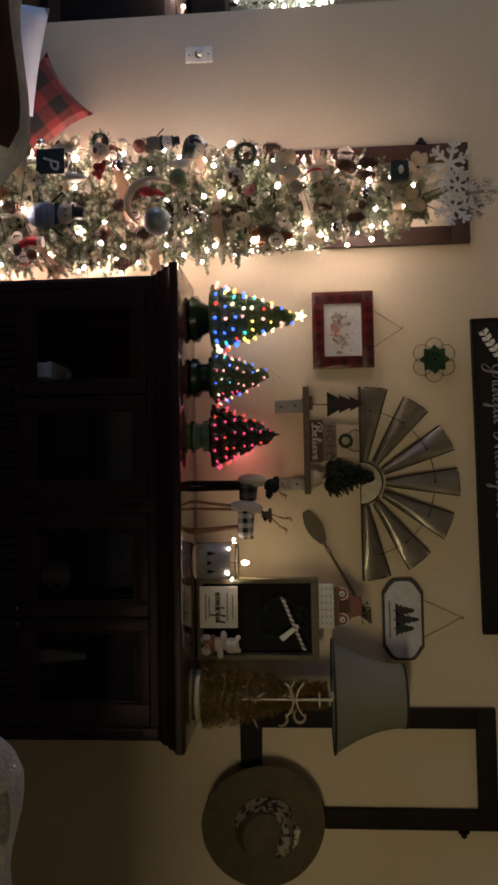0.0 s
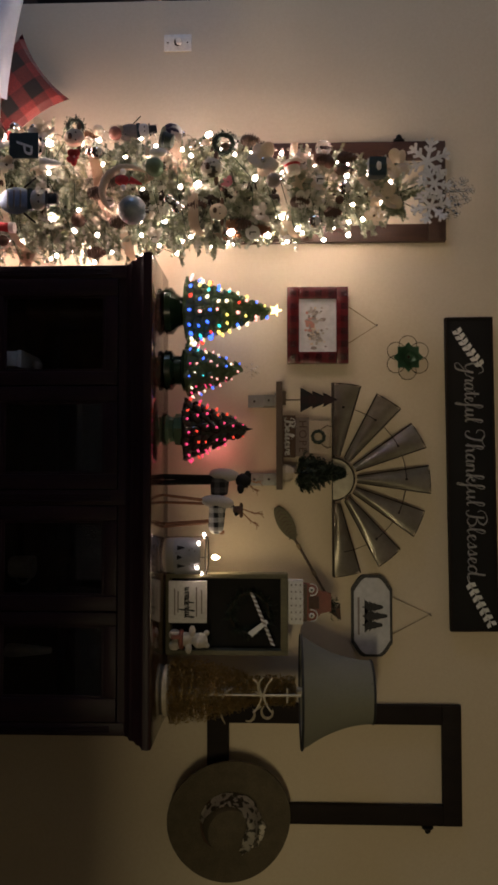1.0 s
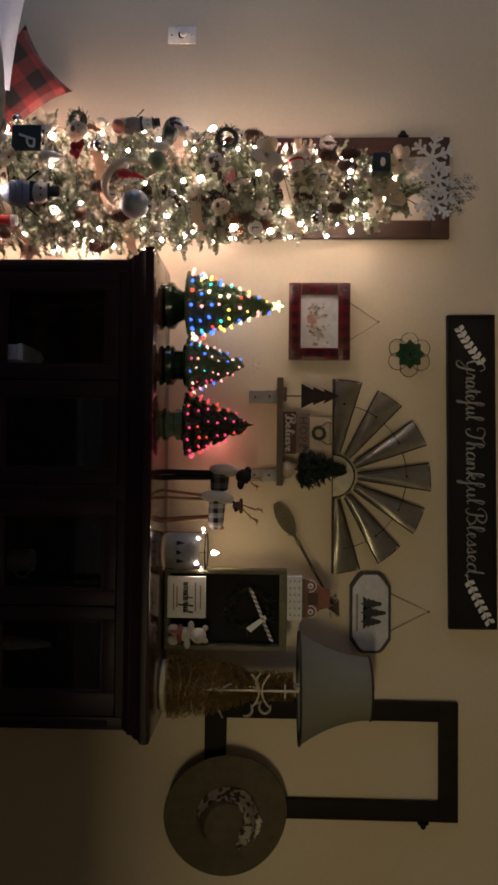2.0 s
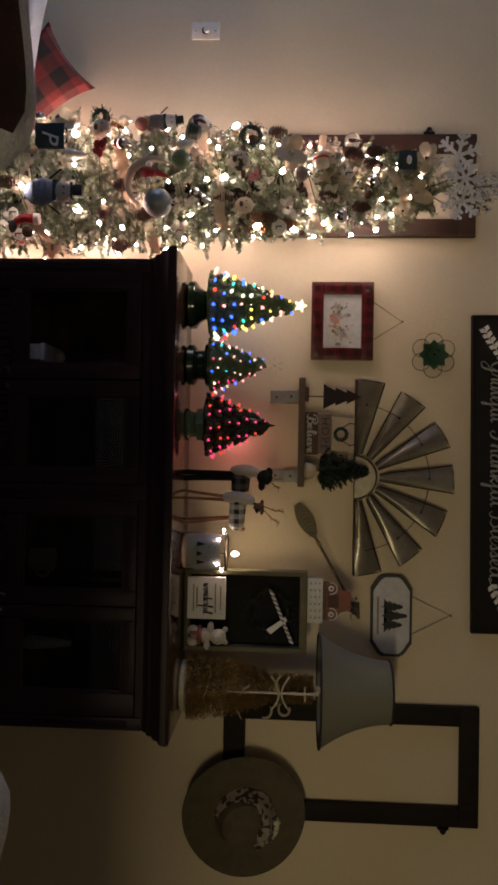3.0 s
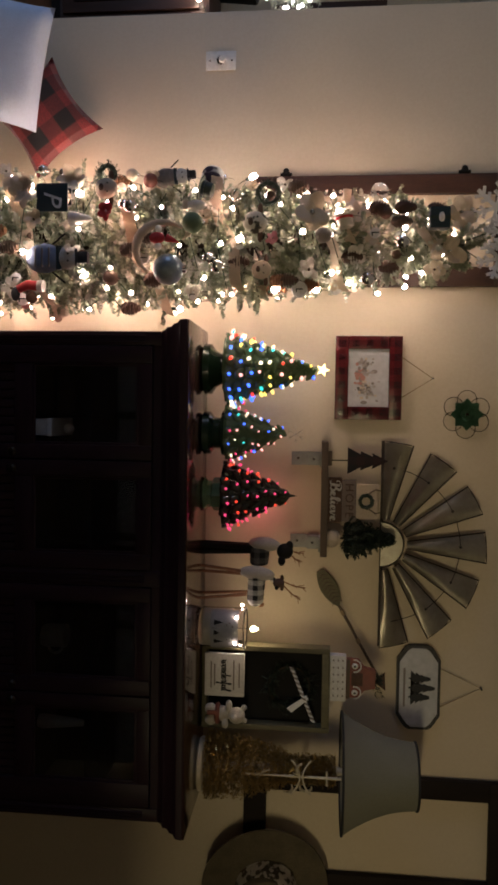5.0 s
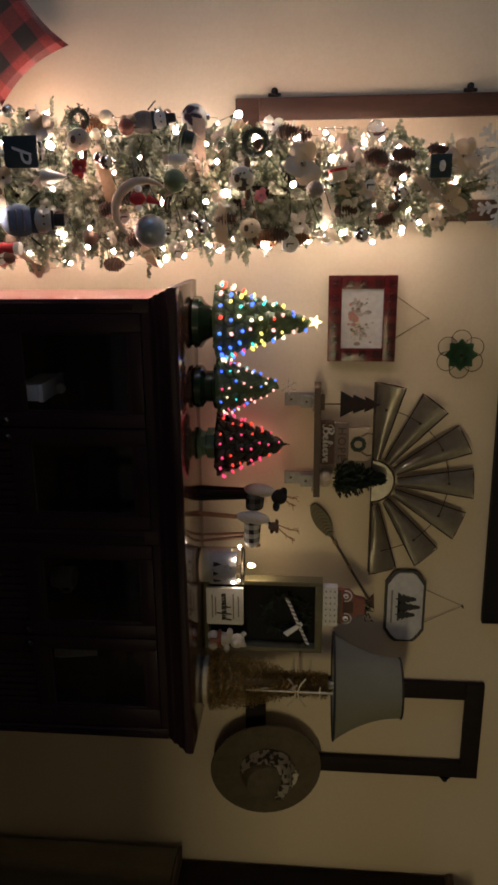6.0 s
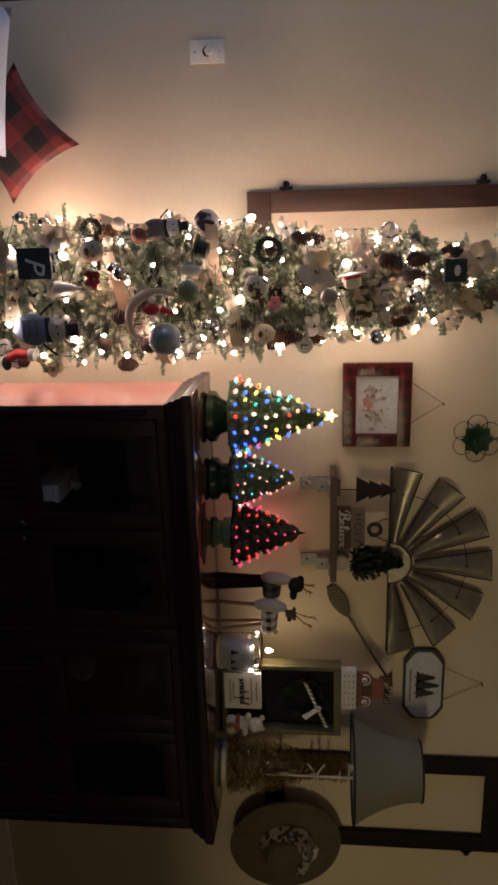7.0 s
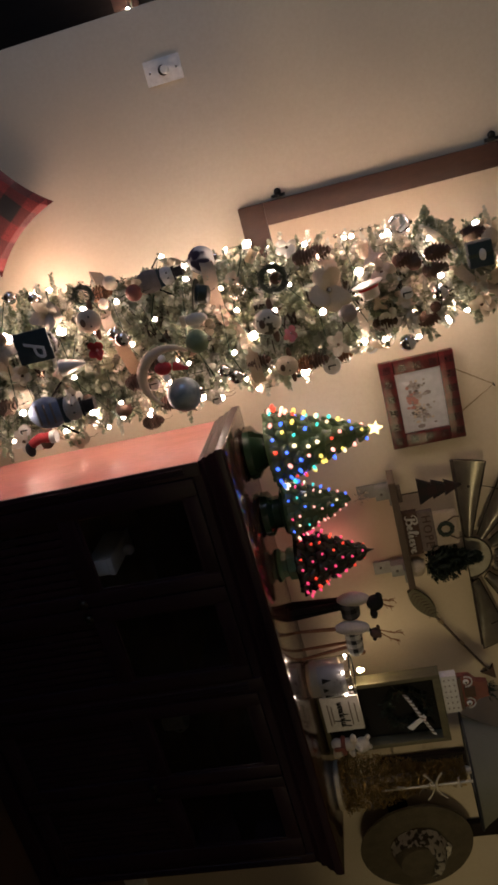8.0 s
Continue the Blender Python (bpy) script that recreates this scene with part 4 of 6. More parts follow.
red = ceramic_tree(0.042, 2.995, 1.266, 0.118, 1.505, ("pink", "pink", "pink", "red"), [(0.060, 0.0), (0.064, 0.004), (0.050, 0.014), (0.046, 0.030), (0.060, 0.036), (0.063, 0.074), (0.062, 0.084)], FOOT_GLASS, RED_GLAZE, "dark ceramic tree with red lights on a green glass foot", 7, 3, 0.68)
part("tip", lathe((0.042, 2.995, 1.49), [(0.008, 0), (0.005, 0.018), (0.003, 0.024), (0.0005, 0.034)], 12), RED_GLAZE, red)


# ---- reindeer ----
DARK_CHECK = check("dark_black_check", (0.13, 0.12, 0.115), (0.008, 0.008, 0.009), 0.02, 0.9)
def reindeer(x, y, dark, label):
    d = thing("reindeer", (x, y, 1.1857), label, "figurine", "standing reindeer on the hutch")
    legs = BLACK if dark else STICK
    top = 1.372 if dark else 1.352
    feet = ((-0.012, -0.03), (0.012, 0.03), (0.012, -0.028), (-0.01, 0.028)) if dark else ((-0.022, -0.025), (0.008, 0.02), (0.098, -0.02), (0.090, 0.025))
    tops = ((-0.006, -0.012), (0.008, 0.012), (0.006, -0.010), (-0.006, 0.012)) if dark else ((0.0, -0.012), (0.012, 0.010), (0.082, -0.010), (0.078, 0.012))
    for (fx, fy), (tx, ty) in zip(feet, tops):
        leg = rod((x + fx, y + fy, 1.1857), (x + tx, y + ty, top), 0.010 if dark else 0.005, 0.012 if dark else 0.0065, 8)
        part("leg", leg, legs, d)
    if dark:
        bm = rod((x - 0.004, y, 1.394), (x + 0.052, y, 1.392), 0.037, 0.033, 20)
        ball((x + 0.052, y, 1.392), 0.0335, 0.35, 1, 1, bm=bm)
        part("body", bm, DARK_CHECK, d, "dark checked body")
        part("scarf", ball((x - 0.018, y - 0.010, 1.412), 0.030, 0.85, 0.95, 1.95, turn=pose(0, 0, 0, 0, 5)), FUR, d, "cream fur bib")
        hx, hz = x + 0.004, 1.486
        part("head", ball((hx, y - 0.02, hz), 0.026, 1.1, 1.2, 1.15), BLACK, d)
        part("muzzle", ball((hx + 0.030, y - 0.040, hz - 0.010), 0.015, 1.3, 1.2, 0.9, seg=12), BLACK, d)
        part("topknot", ball((hx - 0.02, y - 0.02, hz + 0.016), 0.014, 1.3, 1.1, 1.0, seg=12), BLACK, d)
        ant, am = 0.055, STICK
    else:
        part("chest", ball((x + 0.004, y - 0.008, 1.388), 0.032, 0.8, 0.9, 2.0, turn=pose(0, 0, 0, 0, 6)), FUR, d, "cream fur chest")
        bm = rod((x + 0.012, y, 1.388), (x + 0.098, y, 1.382), 0.032, 0.029, 20)
        ball((x + 0.098, y, 1.382), 0.0295, bm=bm)
        part("body", bm, WHITE_PLAID, d, "black and white checked body")
        part("tail", ball((x + 0.120, y, 1.402), 0.009, sz=1.5, seg=8), STICK, d)
        hx, hz = x + 0.036, 1.466
        part("neck", rod((x + 0.010, y - 0.004, 1.428), (hx, y - 0.012, hz - 0.006), 0.010, 0.008), WHITE_PLAID, d)
        part("head", ball((hx, y - 0.014, hz), 0.017, 1.0, 1.3, 1.2), BROWN, d)
        part("muzzle", ball((hx + 0.012, y - 0.028, hz - 0.006), 0.008, 1.2, 1.3, 0.9, seg=10), BLACK, d)
        ant, am = 0.085, STICK
    for s, lean in ((-1, 0.25), (1, 0.85)):
        e = part("ear", ball((hx + s * 0.016, y - 0.008, hz + 0.012), 0.009, 1.5, 0.5, 0.8, seg=8), BROWN, d)
        base = Vector((hx + s * 0.006, y - 0.006, hz + 0.014))
        tip = base + Vector((lean, 0.1 * s, 1)).normalized() * ant
        a = part("antler", tube([base, base.lerp(tip, 0.5) + Vector((0.006, 0, 0)), tip], 0.0024, 5), am, d)
        for f, tw in ((0.45, 0.5), (0.7, -0.4), (0.85, 0.6)):
            b = base.lerp(tip, f)
            part("tine", rod(b, b + Vector((math.sin(lean + tw), 0, math.cos(lean + tw))) * 0.022, 0.0018, 0.001, 5), am, a)


reindeer(0.236, 2.99, True, "dark plaid cloth reindeer with a cream fur bib")
reindeer(0.316, 2.965, False, "checked cloth reindeer with cream fur and twig legs")


# ---- candle jar ----
def candle_jar():
    x, y, z = 0.523, 2.966, 1.1857
    j = thing("candle_jar", (x, y, z), "lit jar candle with a white printed label", "candle")
    part("jar", lathe((x, y, z), [(0.066, 0.0), (0.071, 0.008), (0.071, 0.155), (0.068, 0.163), (0.066, 0.163), (0.068, 0.155), (0.068, 0.012), (0.001, 0.010)], 40), CLEAR, j, "clear glass jar")
    part("wax", lathe((x, y, z), [(0.066, 0.013), (0.066, 0.118), (0.001, 0.117)], 32), WAX, j)
    label = bmesh.new()
    rows = []
    for zz in (0.042, 0.142):
        rows.append([label.verts.new((x + 0.0722 * math.sin(a), y - 0.0722 * math.cos(a), z + zz)) for a in np.linspace(-1.25, 1.25, 25)])
    for k in range(24):
        label.faces.new((rows[0][k], rows[0][k + 1], rows[1][k + 1], rows[1][k]))
    bmesh.ops.solidify(label, geom=label.faces[:], thickness=-0.0008)
    lab = part("printed_label", label, PALE_BOARD, j, "white paper label with three small trees")
    def on(u, v):
        a = u / 0.074
        return (x + 0.0742 * math.sin(a), y - 0.0742 * math.cos(a), z + v)
    def mark(pts, m):
        bm = bmesh.new()
        bm.faces.new([bm.verts.new(on(u, v)) for u, v in pts])
        bmesh.ops.solidify(bm, geom=bm.faces[:], thickness=0.0006)
        part("print_mark", bm, m, lab, smooth=False)
    for u, h in ((-0.036, 0.034), (0.0, 0.022), (0.034, 0.034)):
        mark([(u - 0.010, 0.056), (u + 0.010, 0.056), (u, 0.056 + h)], INK)
    mark([(-0.018, 0.050), (-0.014, 0.050), (-0.016, 0.070)], TINT)
    for v, w in ((0.100, 0.03), (0.110, 0.036), (0.120, 0.026)):
        mark([(-w, v), (w, v), (w, v + 0.004), (-w, v + 0.004)], TINT)
    part("lid_ring", tube([(x + 0.070 * math.cos(a), y + 0.070 * math.sin(a), z + 0.162) for a in np.linspace(0, 2 * math.pi, 36, endpoint=False)], 0.003, 6, True), KNOB, j, "dark metal rim")
    part("wick", rod((x + 0.012, y + 0.03, z + 0.117), (x + 0.012, y + 0.03, z + 0.185), 0.0015), INK, j)
    part("flame", lathe((x + 0.012, y + 0.03, z + 0.176), [(0.0005, 0), (0.009, 0.006), (0.0105, 0.013), (0.007, 0.022), (0.0005, 0.032)], 14), glow("flame_glow", (1.0, 0.80, 0.45), 26.0), j, "bright flame")
    # glowing beads stand in for light reflected at the jar's edges
    for dx, dy, dz in ((-0.052, -0.054, 0.136), (0.040, -0.064, 0.131), (-0.080, 0.004, 0.150), (0.072, 0.012, 0.140)):
        part("bulb", ball((x + dx, y + dy, z + dz), 0.0042, sz=1.2, seg=8), BULB, j, "glowing bead for a light glint on the jar")


candle_jar()


# ---- shadow box ----
def shadow_box():
    x0, x1, z0, z1, y0, y1 = 0.596, 0.905, 1.1857, 1.655, 2.985, 3.04
    s = thing("shadow_box", ((x0 + x1) / 2, (y0 + y1) / 2, 1.1857), "deep olive wooden shadow box with a black back", "shadow box")
    part("side", box(x0, x0 + 0.018, y0, y1, z0, z1, 0.002), OLIVE, s)
    part("side", box(x1 - 0.018, x1, y0, y1, z0, z1, 0.002), OLIVE, s)
    part("top", box(x0 + 0.018, x1 - 0.018, y0, y1, z1 - 0.028, z1, 0.002), OLIVE, s)
    part("bottom", box(x0 + 0.018, x1 - 0.018, y0, y1, z0, z0 + 0.02, 0.002), OLIVE, s)
    part("back", box(x0 + 0.018, x1 - 0.018, y1 - 0.008, y1 - 0.001, z0 + 0.02, z1 - 0.028), BLACK, s)
    # wreath hung inside
    w = thing("small_wreath", (0.752, 3.015, 1.50), "dark green wreath with a striped ribbon inside the shadow box", "wreath")
    ring = [Vector((0.752 + 0.075 * math.cos(a), 3.018, 1.508 + 0.075 * math.sin(a))) for a in np.linspace(0, 2 * math.pi, 30, endpoint=False)]
    part("hoop", tube(ring, 0.004, 5, True), BARK, w)
    rng = random.Random(8)
    tips = []
    for p in ring:
        for k in range(6):
            d = Vector((rng.uniform(-1, 1), rng.uniform(-0.7, 0.1), rng.uniform(-1, 1))).normalized()
            tips.append((p, p + d * rng.uniform(0.02, 0.04)))
    v, f = blades(rng, tips, 12, 0.012, 0.0016)
    foliage("greenery", v, f, LEAF_DARK, w)
    # striped ribbon tails and knot
    for k in range(22):
        u = k / 21
        xx, zz = 0.672 + 0.190 * u, 1.518 + 0.078 * u
        part("ribbon_twist", ball((xx, 2.986 + 0.002 * math.sin(9 * u), zz), 0.0085, 0.55, 0.5, 1.3, seg=8, turn=pose(0, 0, 0, 0, 35)), COTTON if k % 2 else TINT, w)
    part("ribbon_tail", plate([(0.768, 1.572), (0.782, 1.580), (0.834, 1.518), (0.818, 1.502)], 2.983, 2.987), COTTON, w, "white ribbon tail", False)
    return s


shadow_box()


def little_sign():
    s = thing("word_block", (0.70, 2.975, 1.20), "small white block sign with black script leaning in the shadow box", "sign")
    part("block", box(0.622, 0.780, 2.966, 2.984, 1.201, 1.346, 0.003), PAPER, s)
    script("wonderful", (0.702, 2.9652, 1.262), 0.017, 0.115, 0.0045, INK, s)
    for z, w in ((1.325, 0.045), (1.305, 0.055), (1.235, 0.04), (1.222, 0.05)):
        part("writing_bar", box(0.70 - w, 0.70 + w, 2.9648, 2.9659, z, z + 0.005), TINT, s)


little_sign()
# plush bear beside it: one plain shape
bear = bmesh.new()
bx, by, bz = 0.838, 2.958, 1.2057
ball((bx, by, bz + 0.062), 0.027, 1, 0.8, 1.25, bm=bear)
ball((bx + 0.004, by - 0.006, bz + 0.116), 0.030, 1.0, 0.85, 1.0, bm=bear)
ball((bx + 0.006, by - 0.030, bz + 0.110), 0.013, 1.1, 0.9, 0.8, bm=bear, seg=10)
for sx, lift in ((-1, 0.010), (1, -0.004)):
    ball((bx + sx * 0.033, by - 0.010, bz + 0.078 + lift), 0.014, 1.5, 1, 0.9, bm=bear, seg=10)
    ball((bx + sx * 0.020, by - 0.012, bz + 0.022), 0.020, 1, 1.2, 1.1, bm=bear, seg=10)
    ball((bx + sx * 0.024, by, bz + 0.142), 0.011, bm=bear, seg=10)
toy = solid("plush_toy", bear, FUR, "small cream plush bear sitting in the shadow box", "plush toy")
knit = toy.modifiers.new("soft", "REMESH")
knit.mode, knit.voxel_size, knit.use_smooth_shade = "VOXEL", 0.003, True
scarf = thing("toy_scarf", (bx, by, bz + 0.03), "red knitted wrap on the plush bear", "scarf")
part("wrap", tube([(bx + 0.029 * math.cos(a), by - 0.003 + 0.026 * math.sin(a), bz + 0.046) for a in np.linspace(0, 2 * math.pi, 18, endpoint=False)], 0.0095, 7, True), RED_PAINT, scarf)
part("tail", box(bx - 0.024, bx - 0.008, by - 0.042, by - 0.035, bz + 0.012, bz + 0.05, 0.002), RED_PAINT, scarf)


# ---- truck cut-out on top of the shadow box ----
def truck():
    x0, z0 = 0.622, 1.656
    t = thing("truck_decoration", (0.705, 3.02, z0), "wooden red truck cut-out with round headlights on a white crate", "decoration")
    crate = part("crate", box(x0, x0 + 0.168, 3.0, 3.036, z0, z0 + 0.058, 0.002), PAPER, t, "white crate front with small dots")
    for i in range(6):
        for j in range(3):
            part("dot", box(x0 + 0.014 + 0.026 * i, x0 + 0.021 + 0.026 * i, 2.9988, 2.9999, z0 + 0.010 + 0.017 * j, z0 + 0.015 + 0.017 * j), TINT, crate)
    part("front", plate([(x0 + 0.012, z0 + 0.058), (x0 + 0.158, z0 + 0.058), (x0 + 0.152, z0 + 0.105), (x0 + 0.128, z0 + 0.125), (x0 + 0.118, z0 + 0.165), (x0 + 0.052, z0 + 0.165), (x0 + 0.042, z0 + 0.125), (x0 + 0.016, z0 + 0.105)], 3.006, 3.03, bevel=0.003), RED_PAINT, t, "worn red painted truck front")
    part("bumper", box(x0 + 0.014, x0 + 0.156, 2.998, 3.004, z0 + 0.060, z0 + 0.072, 0.002), BOARD, t)
    part("grille", box(x0 + 0.062, x0 + 0.108, 3.000, 3.005, z0 + 0.078, z0 + 0.118, 0.002), BROWN, t)
    for cx in (x0 + 0.036, x0 + 0.134):
        lampo = part("headlight", ball((cx, 3.002, z0 + 0.090), 0.011, sy=0.5), CHALK, t, "round cream headlight")
        for k in range(14):
            a = math.pi * (k - 0.5) / 12
            part("ray", box(cx + 0.022 * math.cos(a) - 0.0022, cx + 0.022 * math.cos(a) + 0.0022, 3.0005, 3.0055, z0 + 0.090 + 0.022 * math.sin(a) - 0.0022, z0 + 0.090 + 0.022 * math.sin(a) + 0.0022), CHALK, lampo)
        part("lens", ball((cx, 2.998, z0 + 0.090), 0.005, sy=0.5, seg=10), INK, lampo)
    rng = random.Random(2)
    tips = [(Vector((x0 + 0.09, 3.018, z0 + 0.155)), Vector((x0 + 0.09 + rng.uniform(-0.03, 0.07), 3.018 + rng.uniform(-0.01, 0.015), z0 + 0.165 + rng.uniform(0.0, 0.035)))) for k in range(26)]
    v, f = blades(rng, tips, 12, 0.014, 0.0018)
    foliage("greenery", v, f, LEAF_DARK, t, "dark sprig of greenery")


truck()


# ---- lamp with tinsel ----
def table_lamp():
    x, y = 1.028, 2.955
    l = thing("table_lamp", (x, y, 1.1857), "unlit table lamp with a bell-shaped sage linen shade", "lamp")
    part("foot", lathe((x, y, 1.1857), [(0.088, 0.0), (0.094, 0.006), (0.092, 0.020), (0.06, 0.032), (0.03, 0.045)], 32), CREAM, l, "cream stepped foot")
    part("stem", lathe((x, y, 1.1857), [(0.026, 0.045), (0.016, 0.07), (0.013, 0.20), (0.016, 0.30), (0.012, 0.34), (0.012, 0.46), (0.018, 0.50), (0.012, 0.515), (0.010, 0.55)], 28), CREAM, l, "slim cream turned stem")
    part("finial_rod", rod((x, y, 1.73), (x, y, 1.985), 0.004), KNOB, l)
    H, z0 = 0.262, 1.703
    outer = []
    for k in range(13):
        u = k / 12
        outer.append((0.113 + 0.088 * (1 - u) ** 2.0 + 0.004 * (1 - u), H * u))
    inner = [(r - 0.003, z) for r, z in reversed(outer)]
    bm = bmesh.new()
    prof = outer + inner
    rings = []
    seg = 48
    for r, z in prof:
        rings.append([bm.verts.new((x + r * math.cos(2 * math.pi * k / seg), y + r * math.sin(2 * math.pi * k / seg), z0 + z)) for k in range(seg)])
    for a, b in zip(rings, rings[1:] + rings[:1]):
        for k in range(seg):
            bm.faces.new((a[k], a[(k + 1) % seg], b[(k + 1) % seg], b[k]))
    sh = part("shade", bm, SAGE, l, "sage grey linen shade")
    for r, z in ((outer[0][0], z0), (outer[-1][0], z0 + H)):
        part("trim", tube([(x + r * math.cos(a), y + r * math.sin(a), z) for a in np.linspace(0, 2 * math.pi, 48, endpoint=False)], 0.0048, 6, True), INK, sh, "dark braid trim")
    for k in range(3):
        a = 2 * math.pi * k / 3
        part("spider_arm", rod((x, y, 1.955), (x + 0.117 * math.cos(a), y + 0.117 * math.sin(a), 1.955), 0.002), KNOB, l)
    # cream scrolls in front of the stem
    for cx, cz, r, a0, a1 in ((x + 0.02, 1.525, 0.030, 0.3, 2.9), (x + 0.055, 1.575, 0.022, -2.6, 1.9), (x + 0.055, 1.47, 0.075, 3.4, 5.3), (x - 0.022, 1.575, 0.030, 3.5, 5.9), (x + 0.062, 1.50, 0.026, -0.4, 2.2), (x + 0.045, 1.44, 0.05, 3.6, 5.4)):
        pts = [(x + 1.8 * (cx + r * math.cos(a) - x), y - 0.045 + 2.0 * (cx + r * math.cos(a) - x), cz + r * math.sin(a)) for a in np.linspace(a0, a1, 14)]
        part("scroll", tube(pts, lambda u: 0.002 + 0.0035 * math.sin(math.pi * u), 7), CREAM, l, "cream metal scroll")
    part("scroll_bar", rod((x, y - 0.055, 1.36), (x, y - 0.055, 1.70), 0.003, 0.0055), CREAM, l, "slim cream bar")
    for way in (-1, 1):
        bow = [(x + 0.062 * u, y - 0.060, 1.56 + way * (0.005 + 0.030 * u * u)) for u in np.linspace(-1, 1, 15)]
        part("bow", tube(bow, 0.0036, 6), CREAM, l, "cream bent metal bow")
    part("crossbar", rod((x - 0.026, y - 0.057, 1.65), (x + 0.026, y - 0.057, 1.65), 0.0036), CREAM, l)


table_lamp()


def tinsel():
    x, y = 1.028, 2.955
    t = thing("tinsel_garland", (x, y, 1.1857), "gold wire tinsel garland heaped round the lamp", "tinsel")
    rng = random.Random(21)
    strands = bmesh.new()
    for k in range(13):
        z = 1.222 + 0.034 * k
        r = 0.108 - 0.006 * k if k < 6 else 0.056 - 0.002 * (k - 6)
        pts = [(x + r * (1 + 0.05 * math.sin(5 * a + k)) * math.cos(a), min(y + 0.8 * r * math.sin(a), 3.03), z + 0.012 * math.sin(3 * a + k)) for a in np.linspace(0, 2 * math.pi, 26, endpoint=False)]
        tube(pts, 0.0012, 4, True, strands)
    tagged(part("wire", strands, GOLD, t), kind="stuff")
    verts, faces = [], []
    for k in range(15000):
        z = 1.212 + 0.47 * rng.random() ** 1.35
        u = min(1.0, (z - 1.212) / 0.30)
        r = (0.124 - 0.020 * u - 0.050 * u ** 3) * rng.uniform(0.35, 1.0)
        a = rng.random() * 2 * math.pi
        p = Vector((x + r * math.cos(a), y + 0.75 * r * math.sin(a), z))
        d = Vector((rng.gauss(0, 1), rng.gauss(0, 1), rng.gauss(0, 1))).normalized()
        s = d.orthogonal().normalized() * 0.0016
        L = rng.uniform(0.005, 0.014)
        n = len(verts)
        verts += [p - s, p + s, p + d * L + s, p + d * L - s]
        faces.append((n, n + 1, n + 2, n + 3))
    ob = tagged(foliage("glitter", verts, faces, GOLD, t, "thin glittering strips"), kind="stuff")


tinsel()

